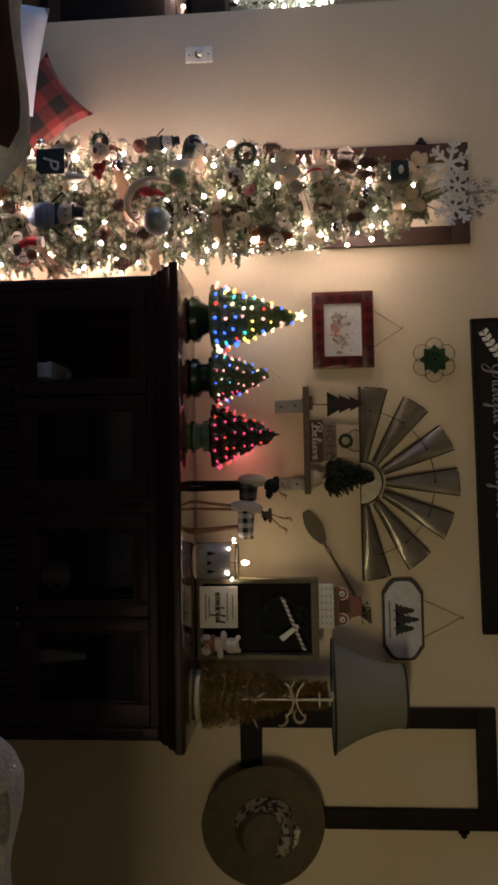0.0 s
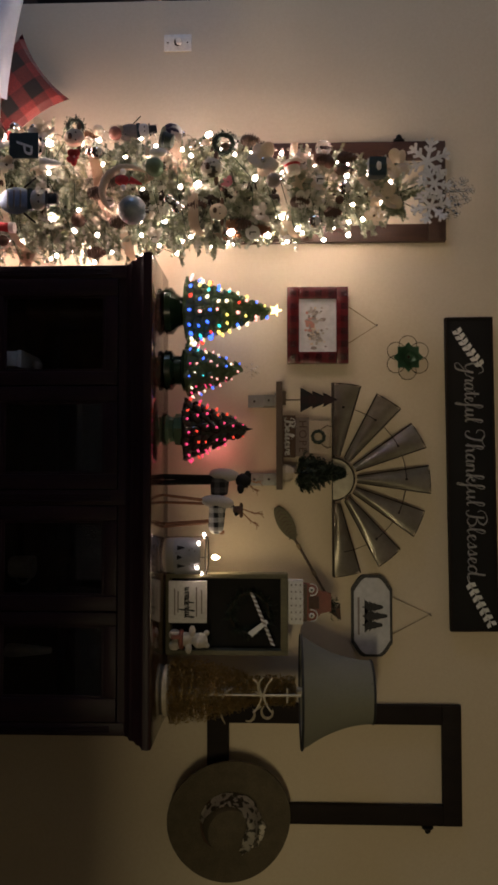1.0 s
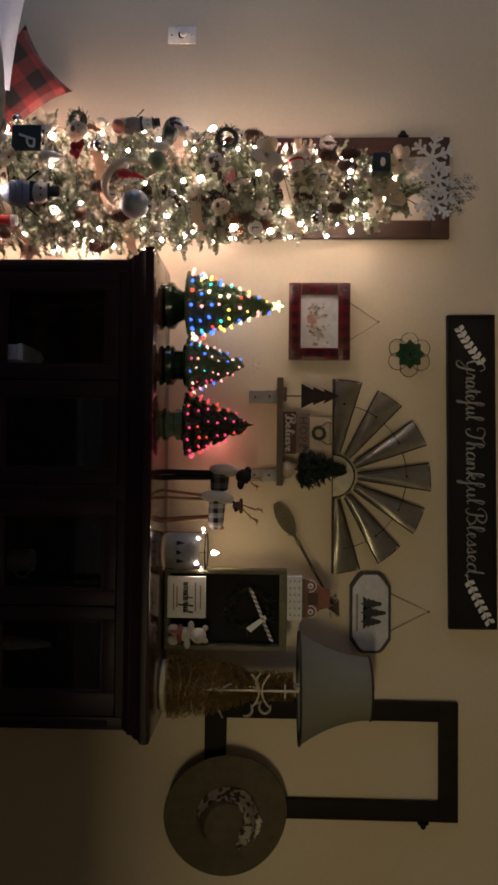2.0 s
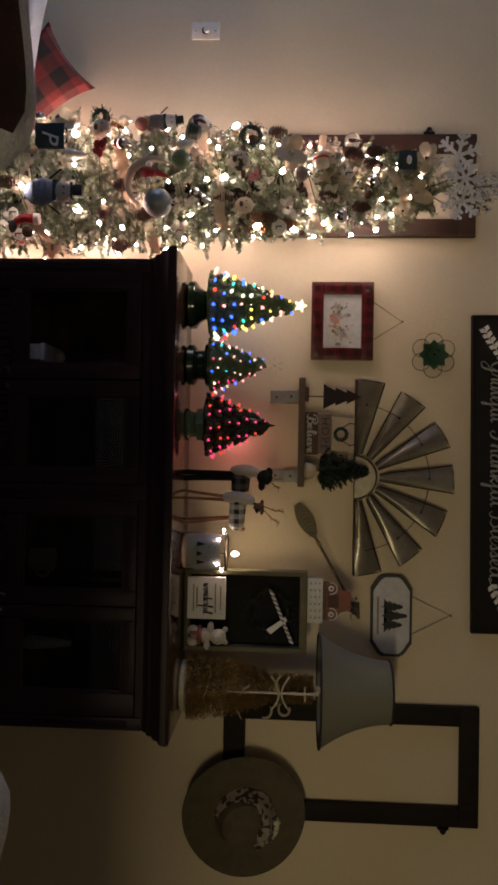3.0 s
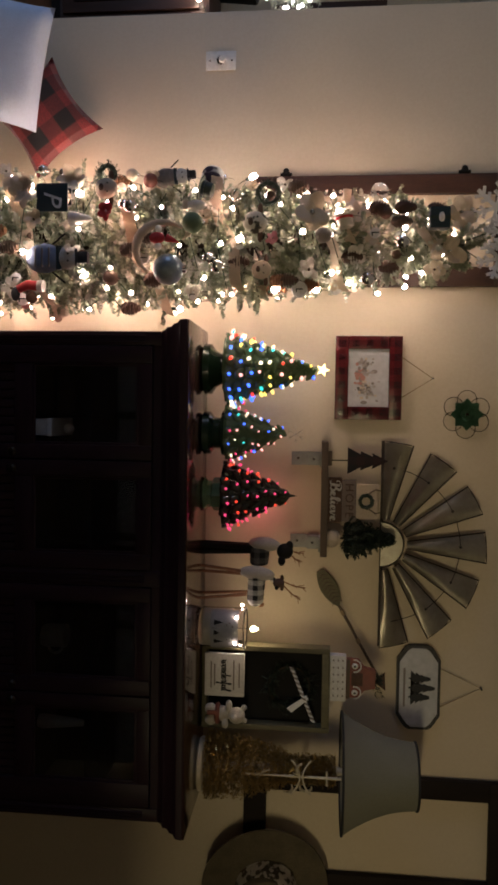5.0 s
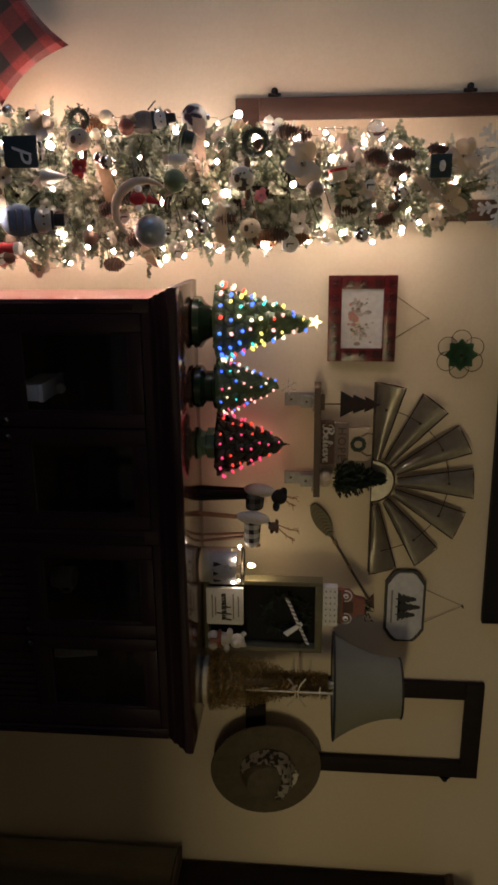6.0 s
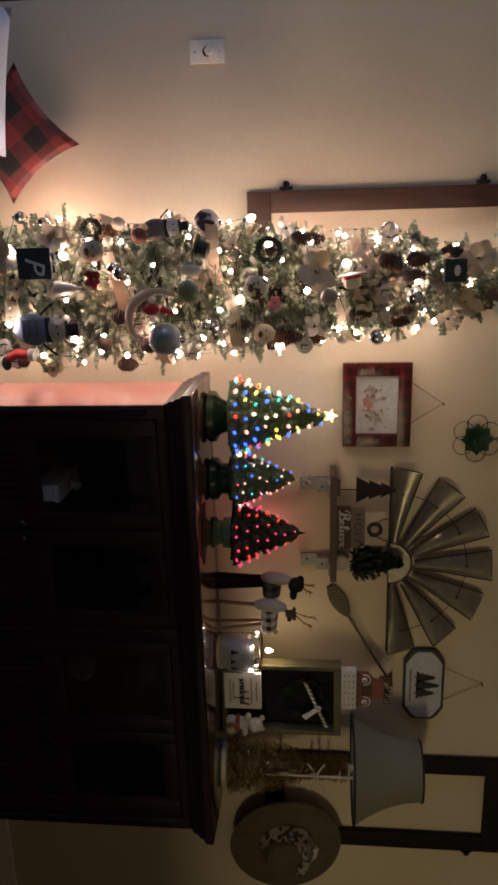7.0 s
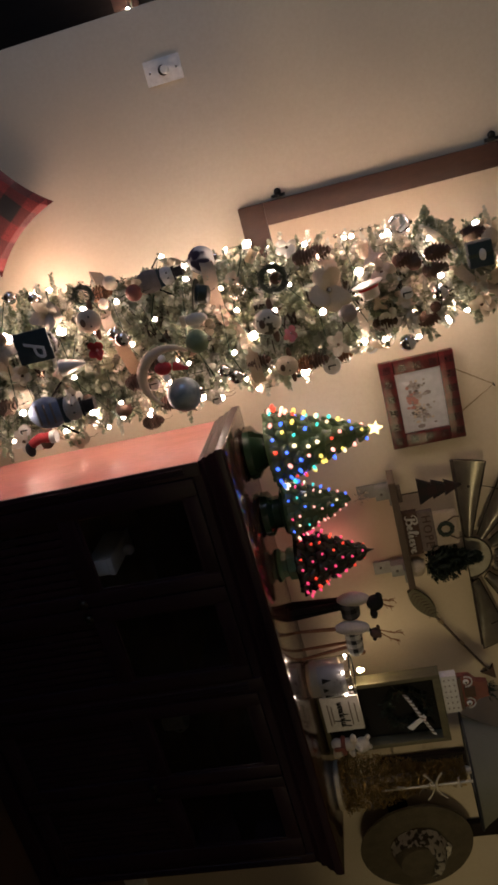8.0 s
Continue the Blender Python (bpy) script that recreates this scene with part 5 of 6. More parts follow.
# ---- straw hat ----
def straw_hat():
    x, z, y = 1.590, 1.422, 3.104
    h = thing("straw_hat", (x, y, z), "wide-brimmed straw hat with a spotted scarf hung on the wall", "hat")
    prof = [(0.244, 0.020), (0.246, 0.014), (0.238, 0.005), (0.18, -0.006), (0.118, -0.004), (0.112, 0.010), (0.104, 0.06), (0.088, 0.098), (0.05, 0.108), (0.0005, 0.108)]
    inside = [(max(r - 0.004, 0.0004), s - 0.004) for r, s in reversed(prof[1:])]
    turn = Matrix.Translation((x, y + 0.034, z)) @ pose(0, 0, 0, 90, 0, 0) @ pose(0, 0, 0, -7, 4, 0)
    def hat_part(name, profile, m, label="", wave=None, seg=64, off=(0, 0)):
        bm = lathe((off[0], off[1], 0), profile, seg, wave=wave)
        bm.transform(turn)
        return part(name, bm, m, h, label)
    hat_part("brim", prof[:5] + [(0.117, -0.008), (0.18, -0.0105), (0.238, 0.0005), (0.244, 0.0202)], STRAW, "dark natural straw brim", lambda a, s: 1 + 0.012 * math.sin(3 * a + 1))
    hat_part("crown", prof[5:], STRAW, "", None, 48)
    for k in range(13):
        r = 0.125 + 0.0090 * k
        bm = tube([(r * math.cos(a) * (1 + 0.012 * math.sin(3 * a + 1)), r * math.sin(a) * (1 + 0.012 * math.sin(3 * a + 1)), 0.0 + 0.010 * max(0, (r - 0.19) / 0.06)) for a in np.linspace(0, 2 * math.pi, 60, endpoint=False)], 0.0028, 5, True)
        bm.transform(turn)
        part("braid", bm, STRAW, h)
    # scarf: band and knotted bunch
    rng = random.Random(6)
    bm = tube([(0.112 * math.cos(a), 0.112 * math.sin(a), 0.022 + 0.006 * math.sin(4 * a)) for a in np.linspace(0, 2 * math.pi, 40, endpoint=False)], lambda u: 0.008 + 0.003 * math.sin(30 * u), 8, True)
    bm.transform(turn)
    part("hat_band", bm, BROWN, h, "brown cloth band")
    def scarf(name, a0, a1, inner, puff, seed):
        """A crumpled strip of cloth laid on the crown between two angles."""
        bm = bmesh.new()
        rows = []
        for i in range(29):
            u = i / 28
            a = a0 + (a1 - a0) * u
            near = inner(u)
            row = []
            for k in range(13):
                v = k / 12
                r = near + (0.117 - near) * v
                s = 0.114 if r < 0.05 else float(np.interp(r, (0.05, 0.088, 0.104, 0.112, 0.122), (0.114, 0.106, 0.068, 0.03, 0.012)))
                crease = puff * (0.6 + 0.5 * noise.noise((u * 7, v * 3, seed)) + 0.5 * math.sin(17 * u + 5 * v + 2 * noise.noise((v * 4, u * 4, seed))) ** 2)
                rr = r + crease * v
                row.append(bm.verts.new((rr * math.cos(a), rr * math.sin(a), s + crease)))
            rows.append(row)
        for p, q in zip(rows, rows[1:]):
            for k in range(12):
                bm.faces.new((p[k], p[k + 1], q[k + 1], q[k]))
        bmesh.ops.solidify(bm, geom=bm.faces[:], thickness=0.002)
        bm.transform(turn)
        part(name, bm, COW, h, "white cloth with dark spots")
    scarf("scarf", radians(28), radians(160), lambda u: 0.046 + 0.036 * abs(2 * u - 0.7) ** 1.5, 0.009, 1.0)
    scarf("scarf_band", radians(155), radians(262), lambda u: 0.094 + 0.014 * u, 0.004, 2.0)
    for k, (a, r, big) in enumerate(((78, 0.130, 0.022), (50, 0.132, 0.020), (64, 0.138, 0.016))):
        bm = ball((0, 0, 0), big, 1.25, 0.75, 0.6, seg=14)
        for v in bm.verts:
            v.co *= 1 + 0.35 * noise.noise(v.co * 70 + Vector((k, 3, 1)))
        bm.transform(Matrix.Translation((r * math.cos(radians(a)), r * math.sin(radians(a)), 0.030)) @ pose(0, 0, 0, 0, 0, a + 90))
        bm.transform(turn)
        part("scarf_knot", bm, COW, h, "knotted end of the spotted cloth")


def spots(name, light, dark, scale):
    m, nt, p = shader(name)
    v = node(nt, "ShaderNodeTexNoise", Scale=scale, Detail=2.0)
    nt.links.new(place(nt), v.inputs[0])
    nt.links.new(mix(nt, sharpen(nt, v.outputs[0], 0.50, 0.57), light, dark), p.inputs["Base Color"])
    p.inputs["Roughness"].default_value = 0.9
    return m


COW = spots("spotted_cloth", (0.50, 0.46, 0.38), (0.06, 0.05, 0.035), 46.0)
straw_hat()


# ---- wall shelf and what stands on it ----
def wall_shelf():
    x0, x1, z = -0.152, 0.278, 1.612
    s = thing("wall_shelf", ((x0 + x1) / 2, 3.13, z), "narrow weathered wooden shelf on galvanised brackets", "shelf")
    part("board", box(x0, x1, 3.075, 3.198, z, z + 0.025, 0.002), BOARD, s)
    for bx in (-0.083, 0.238):
        b = part("bracket", box(bx - 0.026, bx + 0.026, 3.190, 3.198, z - 0.116, z - 0.0005, 0.001), STEEL, s, "grey galvanised bracket")
        part("bracket_arm", box(bx - 0.026, bx + 0.026, 3.10, 3.1895, z - 0.007, z - 0.0005, 0.001), STEEL, b)
        part("block", box(bx - 0.024, bx + 0.024, 3.150, 3.1895, z - 0.052, z - 0.0075, 0.002), STEEL, b)
        for dz in (-0.09, -0.03):
            part("screw", ball((bx, 3.189 if dz < -0.06 else 3.149, z + dz), 0.005, sy=0.5, seg=8), RUST, b)


wall_shelf()
SHELF = 1.6372


def plaid_tree():
    x, y = -0.082, 3.12
    t = thing("wooden_tree", (x, y, SHELF), "flat dark red plaid wooden tree on a thin stand", "decoration")
    part("foot", box(x - 0.035, x + 0.02, y - 0.02, y + 0.02, SHELF, SHELF + 0.014, 0.002), BOARD, t)
    part("stick", rod((x, y, SHELF + 0.012), (x, y, SHELF + 0.08), 0.0025), KNOB, t)
    z = SHELF + 0.072
    part("tree", plate([(x - 0.050, z), (x - 0.024, z + 0.048), (x - 0.036, z + 0.048), (x - 0.016, z + 0.094), (x - 0.030, z + 0.090), (x, z + 0.150), (x + 0.030, z + 0.090), (x + 0.016, z + 0.094), (x + 0.036, z + 0.048), (x + 0.024, z + 0.048), (x + 0.050, z)], y - 0.008, y + 0.008, bevel=0.002), DARK_TREE, t)


plaid_tree()


def stacked_signs():
    x0, x1 = -0.018, 0.150
    a = thing("word_block", ((x0 + x1) / 2, 3.11, SHELF), "dark wooden block with raised white script", "sign", "stacked word blocks")
    part("block", box(x0, x1, 3.095, 3.125, SHELF, SHELF + 0.052, 0.002), BROWN, a)
    script("Believe", ((x0 + x1) / 2 + 0.002, 3.0942, SHELF + 0.010), 0.0165, 0.150, 0.0075, CHALK, a)
    z = SHELF + 0.0525
    b = thing("word_block", ((x0 + x1) / 2, 3.11, z), "narrow pale wooden block with grey capitals", "sign", "stacked word blocks")
    part("block", box(x0 + 0.008, x1 - 0.004, 3.097, 3.123, z, z + 0.053, 0.002), MAUVE, b)
    lettering("HOPE", ((x0 + x1) / 2, 3.0960, z + 0.0265), 0.044, BROWN, b, 0.0, 1.25, depth=0.001)
    z += 0.0535
    c = thing("wreath_block", ((x0 + x1) / 2, 3.11, z), "pale wooden block with a small dark wreath and twigs", "decoration")
    part("block", box(x0 + 0.022, x1 - 0.016, 3.099, 3.121, z, z + 0.078, 0.002), BURLAP, c)
    cx, cz = 0.068, z + 0.036
    part("wreath", tube([(cx + 0.023 * math.cos(t) * (1 + 0.1 * math.sin(9 * t)), 3.094, cz + 0.023 * math.sin(t) * (1 + 0.1 * math.cos(11 * t))) for t in np.linspace(0, 2 * math.pi, 40, endpoint=False)], 0.007, 6, True), LEAF_DARK, c)
    for s in (-1, 1):
        part("twig", tube([(cx + s * 0.030, 3.097, cz + 0.012), (cx + s * 0.045, 3.095, cz + 0.035), (cx + s * 0.040, 3.096, cz + 0.052)], 0.0025, 5), BOARD, c)


stacked_signs()


def tiny_pine():
    x, y = 0.212, 3.118
    t = thing("miniature_pine", (x, y, SHELF), "small dark green bottle-brush pine in a burlap base", "decoration")
    part("burlap_base", lathe((x, y, SHELF), [(0.028, 0), (0.036, 0.012), (0.034, 0.030), (0.024, 0.042), (0.026, 0.048), (0.006, 0.048)], 20, wave=lambda a, z: 1 + 0.05 * math.sin(7 * a)), BURLAP, t)
    part("trunk", rod((x, y, SHELF + 0.045), (x, y, SHELF + 0.25), 0.004, 0.0015), BARK, t)
    rng = random.Random(31)
    tips = []
    for k in range(300):
        u = rng.random() ** 1.2
        z = SHELF + 0.045 + 0.195 * u
        r = 0.082 * (1 - u) + 0.012
        a = rng.random() * 2 * math.pi
        p = Vector((x, y, z))
        q = p + Vector((math.cos(a), 0.8 * math.sin(a), 0.45)) * r * rng.uniform(0.6, 1.05)
        q.y = min(q.y, 3.192)
        tips.append((p.lerp(q, 0.3), q))
    v, f = blades(rng, tips, 22, 0.018, 0.0030)
    foliage("needles", v, f, LEAF_DARK, t)


tiny_pine()


# ---- arrow on the wall ----
def arrow():
    p, q = Vector((0.352, 3.186, 1.612)), Vector((0.800, 3.186, 1.868))
    d = (q - p).normalized()
    side = Vector((-d.z, 0, d.x))
    a = thing("wooden_arrow", p, "carved wooden arrow with a feathered end hung on the wall", "wall decoration")
    part("shaft", tube([p + d * 0.10, p + d * 0.24, p + d * 0.42, q], 0.0055, 8), BOARD, a)
    outline = []
    for k in range(13):
        u = k / 12
        outline.append((u * 0.155, 0.033 * math.sin(math.pi * min(1, u * 0.9 + 0.08)) ** 0.7))
    pts = [(p + d * u + side * w) for u, w in outline] + [(p + d * u - side * w) for u, w in reversed(outline)]
    part("feather", plate([(v.x, v.z) for v in pts], 3.180, 3.194, bevel=0.002), OLIVE, a)
    for k in range(8):
        b = p + d * (0.018 + 0.016 * k)
        for s in (-1, 1):
            part("barb", rod(b + Vector((0, -0.007, 0)), b - d * 0.004 + side * s * 0.022 + d * 0.016 + Vector((0, -0.007, 0)), 0.0022, 0.0012, 5), BOARD, a)
    for u in (0.175, 0.30):
        part("binding", rod(p + d * u, p + d * (u + 0.02), 0.0085, seg=8), STRING, a)
    t = q - d * 0.05
    part("head", plate([((t + side * 0.030).x, (t + side * 0.030).z), ((q + d * 0.012).x, (q + d * 0.012).z), ((t - side * 0.030).x, (t - side * 0.030).z), ((t + d * 0.015).x, (t + d * 0.015).z)], 3.181, 3.191), BROWN, a)


arrow()


# ---- ornaments on the pencil tree ----
def ornament(name, at, label, hang=0.05):
    o = thing(name, at, label + " on the tree", "ornament", "ornaments on the christmas tree")
    x, y, z = at
    part("hook", tube([(x, y, z + 0.4 * hang), (x + 0.002, y + 0.006, z + hang), (x, y + 0.03, z + hang + 0.006)], 0.0009, 4), KNOB, o)
    return o


def bauble(at, r, material, label):
    o = ornament("bauble", at, label, r * 1.6)
    part("globe", ball(at, r, seg=24), material, o)
    part("cap", rod((at[0], at[1], at[2] + r * 0.95), (at[0], at[1], at[2] + r * 1.2), r * 0.25), SILVER, o)


def snowman(at, size, tilt, body, label):
    """A flat painted snowman with hat and scarf."""
    x, y, z = at
    o = ornament("snowman_ornament", at, label)
    m = Matrix.Translation(at) @ pose(0, 0, 0, 0, tilt, 0) @ Matrix.Scale(size, 4)
    def add(name, bm, mat, note=""):
        bm.transform(m)
        part(name, bm, mat, o, note)
    add("torso", ball((0, 0, -0.25), 0.27, 0.95, 0.28, 1.2), body)
    add("face", ball((0, -0.02, 0.16), 0.20, 1, 0.4, 0.95), PAPER)
    add("scarf", rod((-0.2, -0.03, 0.02), (0.2, -0.03, 0.02), 0.055), NAVY)
    add("hat_brim", box(-0.15, 0.15, -0.1, 0.06, 0.32, 0.36, 0.01), INK)
    add("hat_top", box(-0.10, 0.10, -0.09, 0.05, 0.36, 0.54, 0.02), INK)
    for s in (-1, 1):
        add("arm", tube([(s * 0.24, 0, -0.1), (s * 0.36, 0, 0.04), (s * 0.42, 0, 0.12)], 0.018, 5), BLACK)
        add("eye", ball((s * 0.06, -0.10, 0.20), 0.02, seg=8), INK)
    for k in range(3):
        add("writing_bar", box(-0.16, 0.16, -0.105, -0.06, -0.15 - 0.12 * k, -0.13 - 0.12 * k), TINT)


snowman((-0.752, 2.70, 0.742), 0.19, 0, PALE_BLUE, "pale blue painted wooden snowman in a black hat")
snowman((-1.040, 2.80, 1.107), 0.13, -6, TINT, "weathered grey wooden snowman in a black hat")


def pennant():
    at = (-0.949, 2.702, 0.722)
    x, y, z = at
    o = ornament("felt_pennant", at, "dark teal felt pennant with a white monogram", 0.08)
    part("cloth", box(x - 0.046, x + 0.046, y - 0.004, y + 0.004, z - 0.055, z + 0.05, 0.003), NAVY, o)
    lettering("P", (x, y - 0.0052, z - 0.002), 0.085, COTTON, o, 0.35, depth=0.001)
    part("bow", tube([(x - 0.03, y, z + 0.055), (x, y - 0.006, z + 0.070), (x + 0.03, y, z + 0.055)], 0.006, 6), WHITE_PLAID, o)


pennant()


def stocking():
    x, y, z = -0.672, 2.735, 0.622
    o = ornament("stocking_ornament", (x, y, z), "small red felt stocking with a black toe")
    part("leg", tube([(x + 0.004, y, z + 0.04), (x, y, z), (x + 0.014, y, z - 0.03)], lambda u: 0.017 - 0.003 * u, 10), BRIGHT_RED, o)
    part("toe", ball((x + 0.03, y, z - 0.04), 0.017, 1.4, 0.8, 0.9, seg=12), INK, o)
    part("cuff", rod((x + 0.004, y, z + 0.038), (x + 0.005, y, z + 0.056), 0.02), COTTON, o)


stocking()


def crescent():
    cx, cy, cz = -0.775, 2.688, 1.095
    o = ornament("crescent_ornament", (cx, cy, cz), "cream crescent moon with a tiny red elf", 0.1)
    a = np.linspace(radians(140), radians(325), 22)
    pts = [(cx + 0.086 * math.cos(t), cy, cz + 0.092 * math.sin(t)) for t in a]
    part("moon", tube(pts, lambda u: 0.003 + 0.013 * math.sin(math.pi * u), 10), BURLAP, o)
    part("elf_coat", ball((cx - 0.035, cy - 0.012, cz - 0.02), 0.021, 0.9, 0.8, 1.2, seg=12), BRIGHT_RED, o)
    part("elf_hat", rod((cx - 0.035, cy - 0.012, cz + 0.010), (cx - 0.02, cy - 0.012, cz + 0.05), 0.013, 0.003), BRIGHT_RED, o)
    for s in (-1, 1):
        part("mitten", ball((cx - 0.035 + s * 0.028, cy - 0.016, cz - 0.015), 0.011, seg=10), COTTON, o)


crescent()
bauble((-0.716, 2.708, 1.105), 0.050, BLUE_BALL, "frosted blue-grey glass ball")
bauble((-0.860, 2.690, 1.187), 0.033, SAGE_BALL, "matt sage green ball")
bauble((-1.013, 2.905, 1.790), 0.030, glass("iridescent_glass", (0.75, 0.78, 0.9), 0.05), "clear iridescent glass ball")
bauble((-0.832, 2.750, 1.603), 0.026, TINT, "matt grey ball")
bauble((-0.73, 2.725, 1.262), 0.021, SILVER, "silver jingle bell")
bauble((-0.755, 2.722, 1.232), 0.019, SILVER, "silver jingle bell")
bauble((-0.914, 2.690, 0.984), 0.022, SILVER, "silver mercury glass ball")
bauble((-1.055, 2.86, 1.225), 0.040, spots("black_white_ball", (0.6, 0.58, 0.55), (0.03, 0.02, 0.04), 14.0), "black and white patterned ball")
bauble((-0.70, 2.80, 1.75), 0.024, SILVER, "silver mercury glass ball")
bauble((-0.96, 2.74, 1.32), 0.022, CLEAR, "clear glass ball")
bauble((-0.70, 2.76, 0.90), 0.026, BROWN, "brown felt ball")
bauble((-1.02, 2.77, 1.03), 0.024, RED_PAINT, "red wooden ball")
bauble((-0.82, 2.80, 1.86), 0.024, SILVER, "silver mercury glass ball")


def animal_face(at, r, material, label):
    """A round felt face with ears, seen from the front: a simple shape."""
    x, y, z = at
    o = ornament("animal_ornament", at, label)
    part("face", ball(at, r, 1, 0.5, 1.1), material, o)
    for s in (-1, 1):
        part("ear", ball((x + s * r * 1.15, y + 0.004, z + r * 0.45), r * 0.40, 1.5, 0.4, 0.6, seg=10), BROWN, o)
        part("eye", ball((x + s * r * 0.4, y - r * 0.46, z + r * 0.25), r * 0.09, seg=8), INK, o)
    part("nose", ball((x, y - r * 0.48, z - r * 0.35), r * 0.3, 1.2, 0.6, 0.8, seg=10), BROWN, o)


animal_face((-0.98, 2.715, 0.896), 0.034, BURLAP, "cream felt animal face")
animal_face((-0.864, 2.712, 1.385), 0.036, COW, "white and brown felt cow face")
animal_face((-0.722, 2.752, 1.405), 0.030, BURLAP, "tan felt deer face")
animal_face((-0.80, 2.76, 0.60), 0.036, BURLAP, "tan felt deer face")


def wreath_ornament(at, r, label):
    x, y, z = at
    o = ornament("mini_wreath", at, label)
    rng = random.Random(int(1000 * z))
    ring = [Vector((x + r * math.cos(a), y, z + r * math.sin(a))) for a in np.linspace(0, 2 * math.pi, 18, endpoint=False)]
    part("hoop", tube(ring, 0.008, 6, True), LEAF_DARK, o)
    tips = [(p, p + Vector((rng.uniform(-1, 1), rng.uniform(-1, 0.2), rng.uniform(-1, 1))).normalized() * 0.02) for p in ring for k in range(5)]
    v, f = blades(rng, tips, 8, 0.011, 0.0016)
    foliage("greenery", v, f, LEAF_DARK, o)


wreath_ornament((-0.968, 2.755, 1.423), 0.034, "tiny dark green wreath")
wreath_ornament((-1.044, 2.77, 0.883), 0.026, "tiny dark green wreath")


def felt_hat(at, size, material, band, tilt, label):
    o = ornament("felt_hat", at, label)
    m = Matrix.Translation(at) @ pose(0, 0, 0, 0, tilt, 0) @ Matrix.Scale(size, 4)
    for name, bm, mat in (("brim", lathe((0, 0, 0), [(0.5, 0), (0.52, 0.02), (0.5, 0.05), (0.3, 0.06)], 24), material), ("crown", lathe((0, 0, 0), [(0.32, 0.05), (0.29, 0.45), (0.22, 0.5), (0.001, 0.51)], 24), material), ("band", lathe((0, 0, 0), [(0.335, 0.07), (0.33, 0.17)], 24), band)):
        bm.transform(m)
        part(name, bm, mat, o)


felt_hat((-0.981, 2.735, 1.205), 0.085, LEAF_DARK, NAVY, 15, "dark green felt top hat")
felt_hat((-0.896, 2.757, 1.668), 0.085, WAX, BRIGHT_RED, 80, "cream felt hat with a red band")


def mitten_ornament():
    x, y, z = -0.919, 2.705, 1.195
    o = ornament("mitten_ornament", (x, y, z), "cream knitted mitten")
    part("hand", ball((x, y, z), 0.02, 0.85, 0.5, 1.7), WAX, o)
    part("thumb", ball((x + 0.018, y, z - 0.004), 0.009, 1, 0.6, 1.6, seg=10), WAX, o)
    part("cuff", box(x - 0.016, x + 0.016, y - 0.009, y + 0.009, z - 0.042, z - 0.027, 0.003), BURLAP, o)


mitten_ornament()


def gift_ornament():
    x, y, z = -0.896, 2.812, 1.978
    o = ornament("gift_ornament", (x, y, z), "dark green wrapped gift box")
    part("parcel", box(x - 0.034, x + 0.034, y - 0.022, y + 0.022, z - 0.032, z + 0.032, 0.003), NAVY, o)
    part("ribbon", box(x - 0.005, x + 0.005, y - 0.0235, y + 0.0235, z - 0.033, z + 0.033, 0.001), LEAF_DARK, o)
    part("bow", ball((x, y - 0.022, z + 0.004), 0.012, 1.4, 0.5, 0.8, seg=10), PAPER, o)


gift_ornament()


def disc_ornament(at, r, label):
    x, y, z = at
    o = ornament("disc_ornament", at, label)
    bm = lathe((0, 0, 0), [(r, 0), (r, 0.005), (r - 0.002, 0.007)], 28)
    bm.transform(Matrix.Translation(at) @ pose(0, 0, 0, 90))
    part("slice", bm, PAPER, o)
    part("mark", box(x - 0.003, x + 0.001, y - 0.009, y - 0.0072, z - 0.012, z + 0.012), INK, o)
    part("mark", box(x - 0.003, x + 0.010, y - 0.009, y - 0.0072, z - 0.012, z - 0.008), INK, o)


disc_ornament((-0.672, 2.84, 1.526), 0.027, "round white wooden disc with a black letter")


def flower_ornament(at, r, material, heart, label):
    x, y, z = at
    o = ornament("fabric_flower", at, label)
    rng = random.Random(int(9000 * z + 3000 * x))
    for k in range(5):
        a = 2 * math.pi * k / 5 + rng.uniform(-0.5, 0.5)
        bm = ball((0.45 * r, 0, 0), 0.5 * r, rng.uniform(0.8, 1.2), rng.uniform(0.6, 0.95), 0.14, seg=12)
        for v in bm.verts:
            v.co += Vector((0, 0, 1)) * 0.22 * r * noise.noise(v.co * (1.6 / r) + Vector((k, z * 7, 0)))
        bm.transform(Matrix.Translation(at) @ pose(0, 0, 0, 90) @ pose(0, 0, 0, 0, 0, math.degrees(a)) @ pose(0, 0, 0, rng.uniform(-35, 35), rng.uniform(-45, 5), 0))
        part("petal", bm, material, o)
    part("heart", ball((x, y - 0.004, z), r * 0.13, seg=10), heart, o)


flower_ornament((-0.905, 2.752, 1.566), 0.075, BURLAP, SILVER, "cream burlap poinsettia")
flower_ornament((-0.90, 2.690, 0.904), 0.032, BRIGHT_RED, PINK, "small red fabric rosette")
flower_ornament((-1.02, 2.765, 0.775), 0.065, BURLAP, SILVER, "cream burlap poinsettia")
flower_ornament((-0.817, 2.725, 1.442), 0.026, PINK, SILVER, "pink fabric rosette")
flower_ornament((-0.93, 2.86, 2.055), 0.065, BURLAP, SILVER, "cream burlap poinsettia")
flower_ornament((-0.80, 2.85, 2.02), 0.060, BURLAP, SILVER, "cream burlap poinsettia")
flower_ornament((-0.97, 2.715, 0.62), 0.060, BURLAP, SILVER, "cream burlap poinsettia")


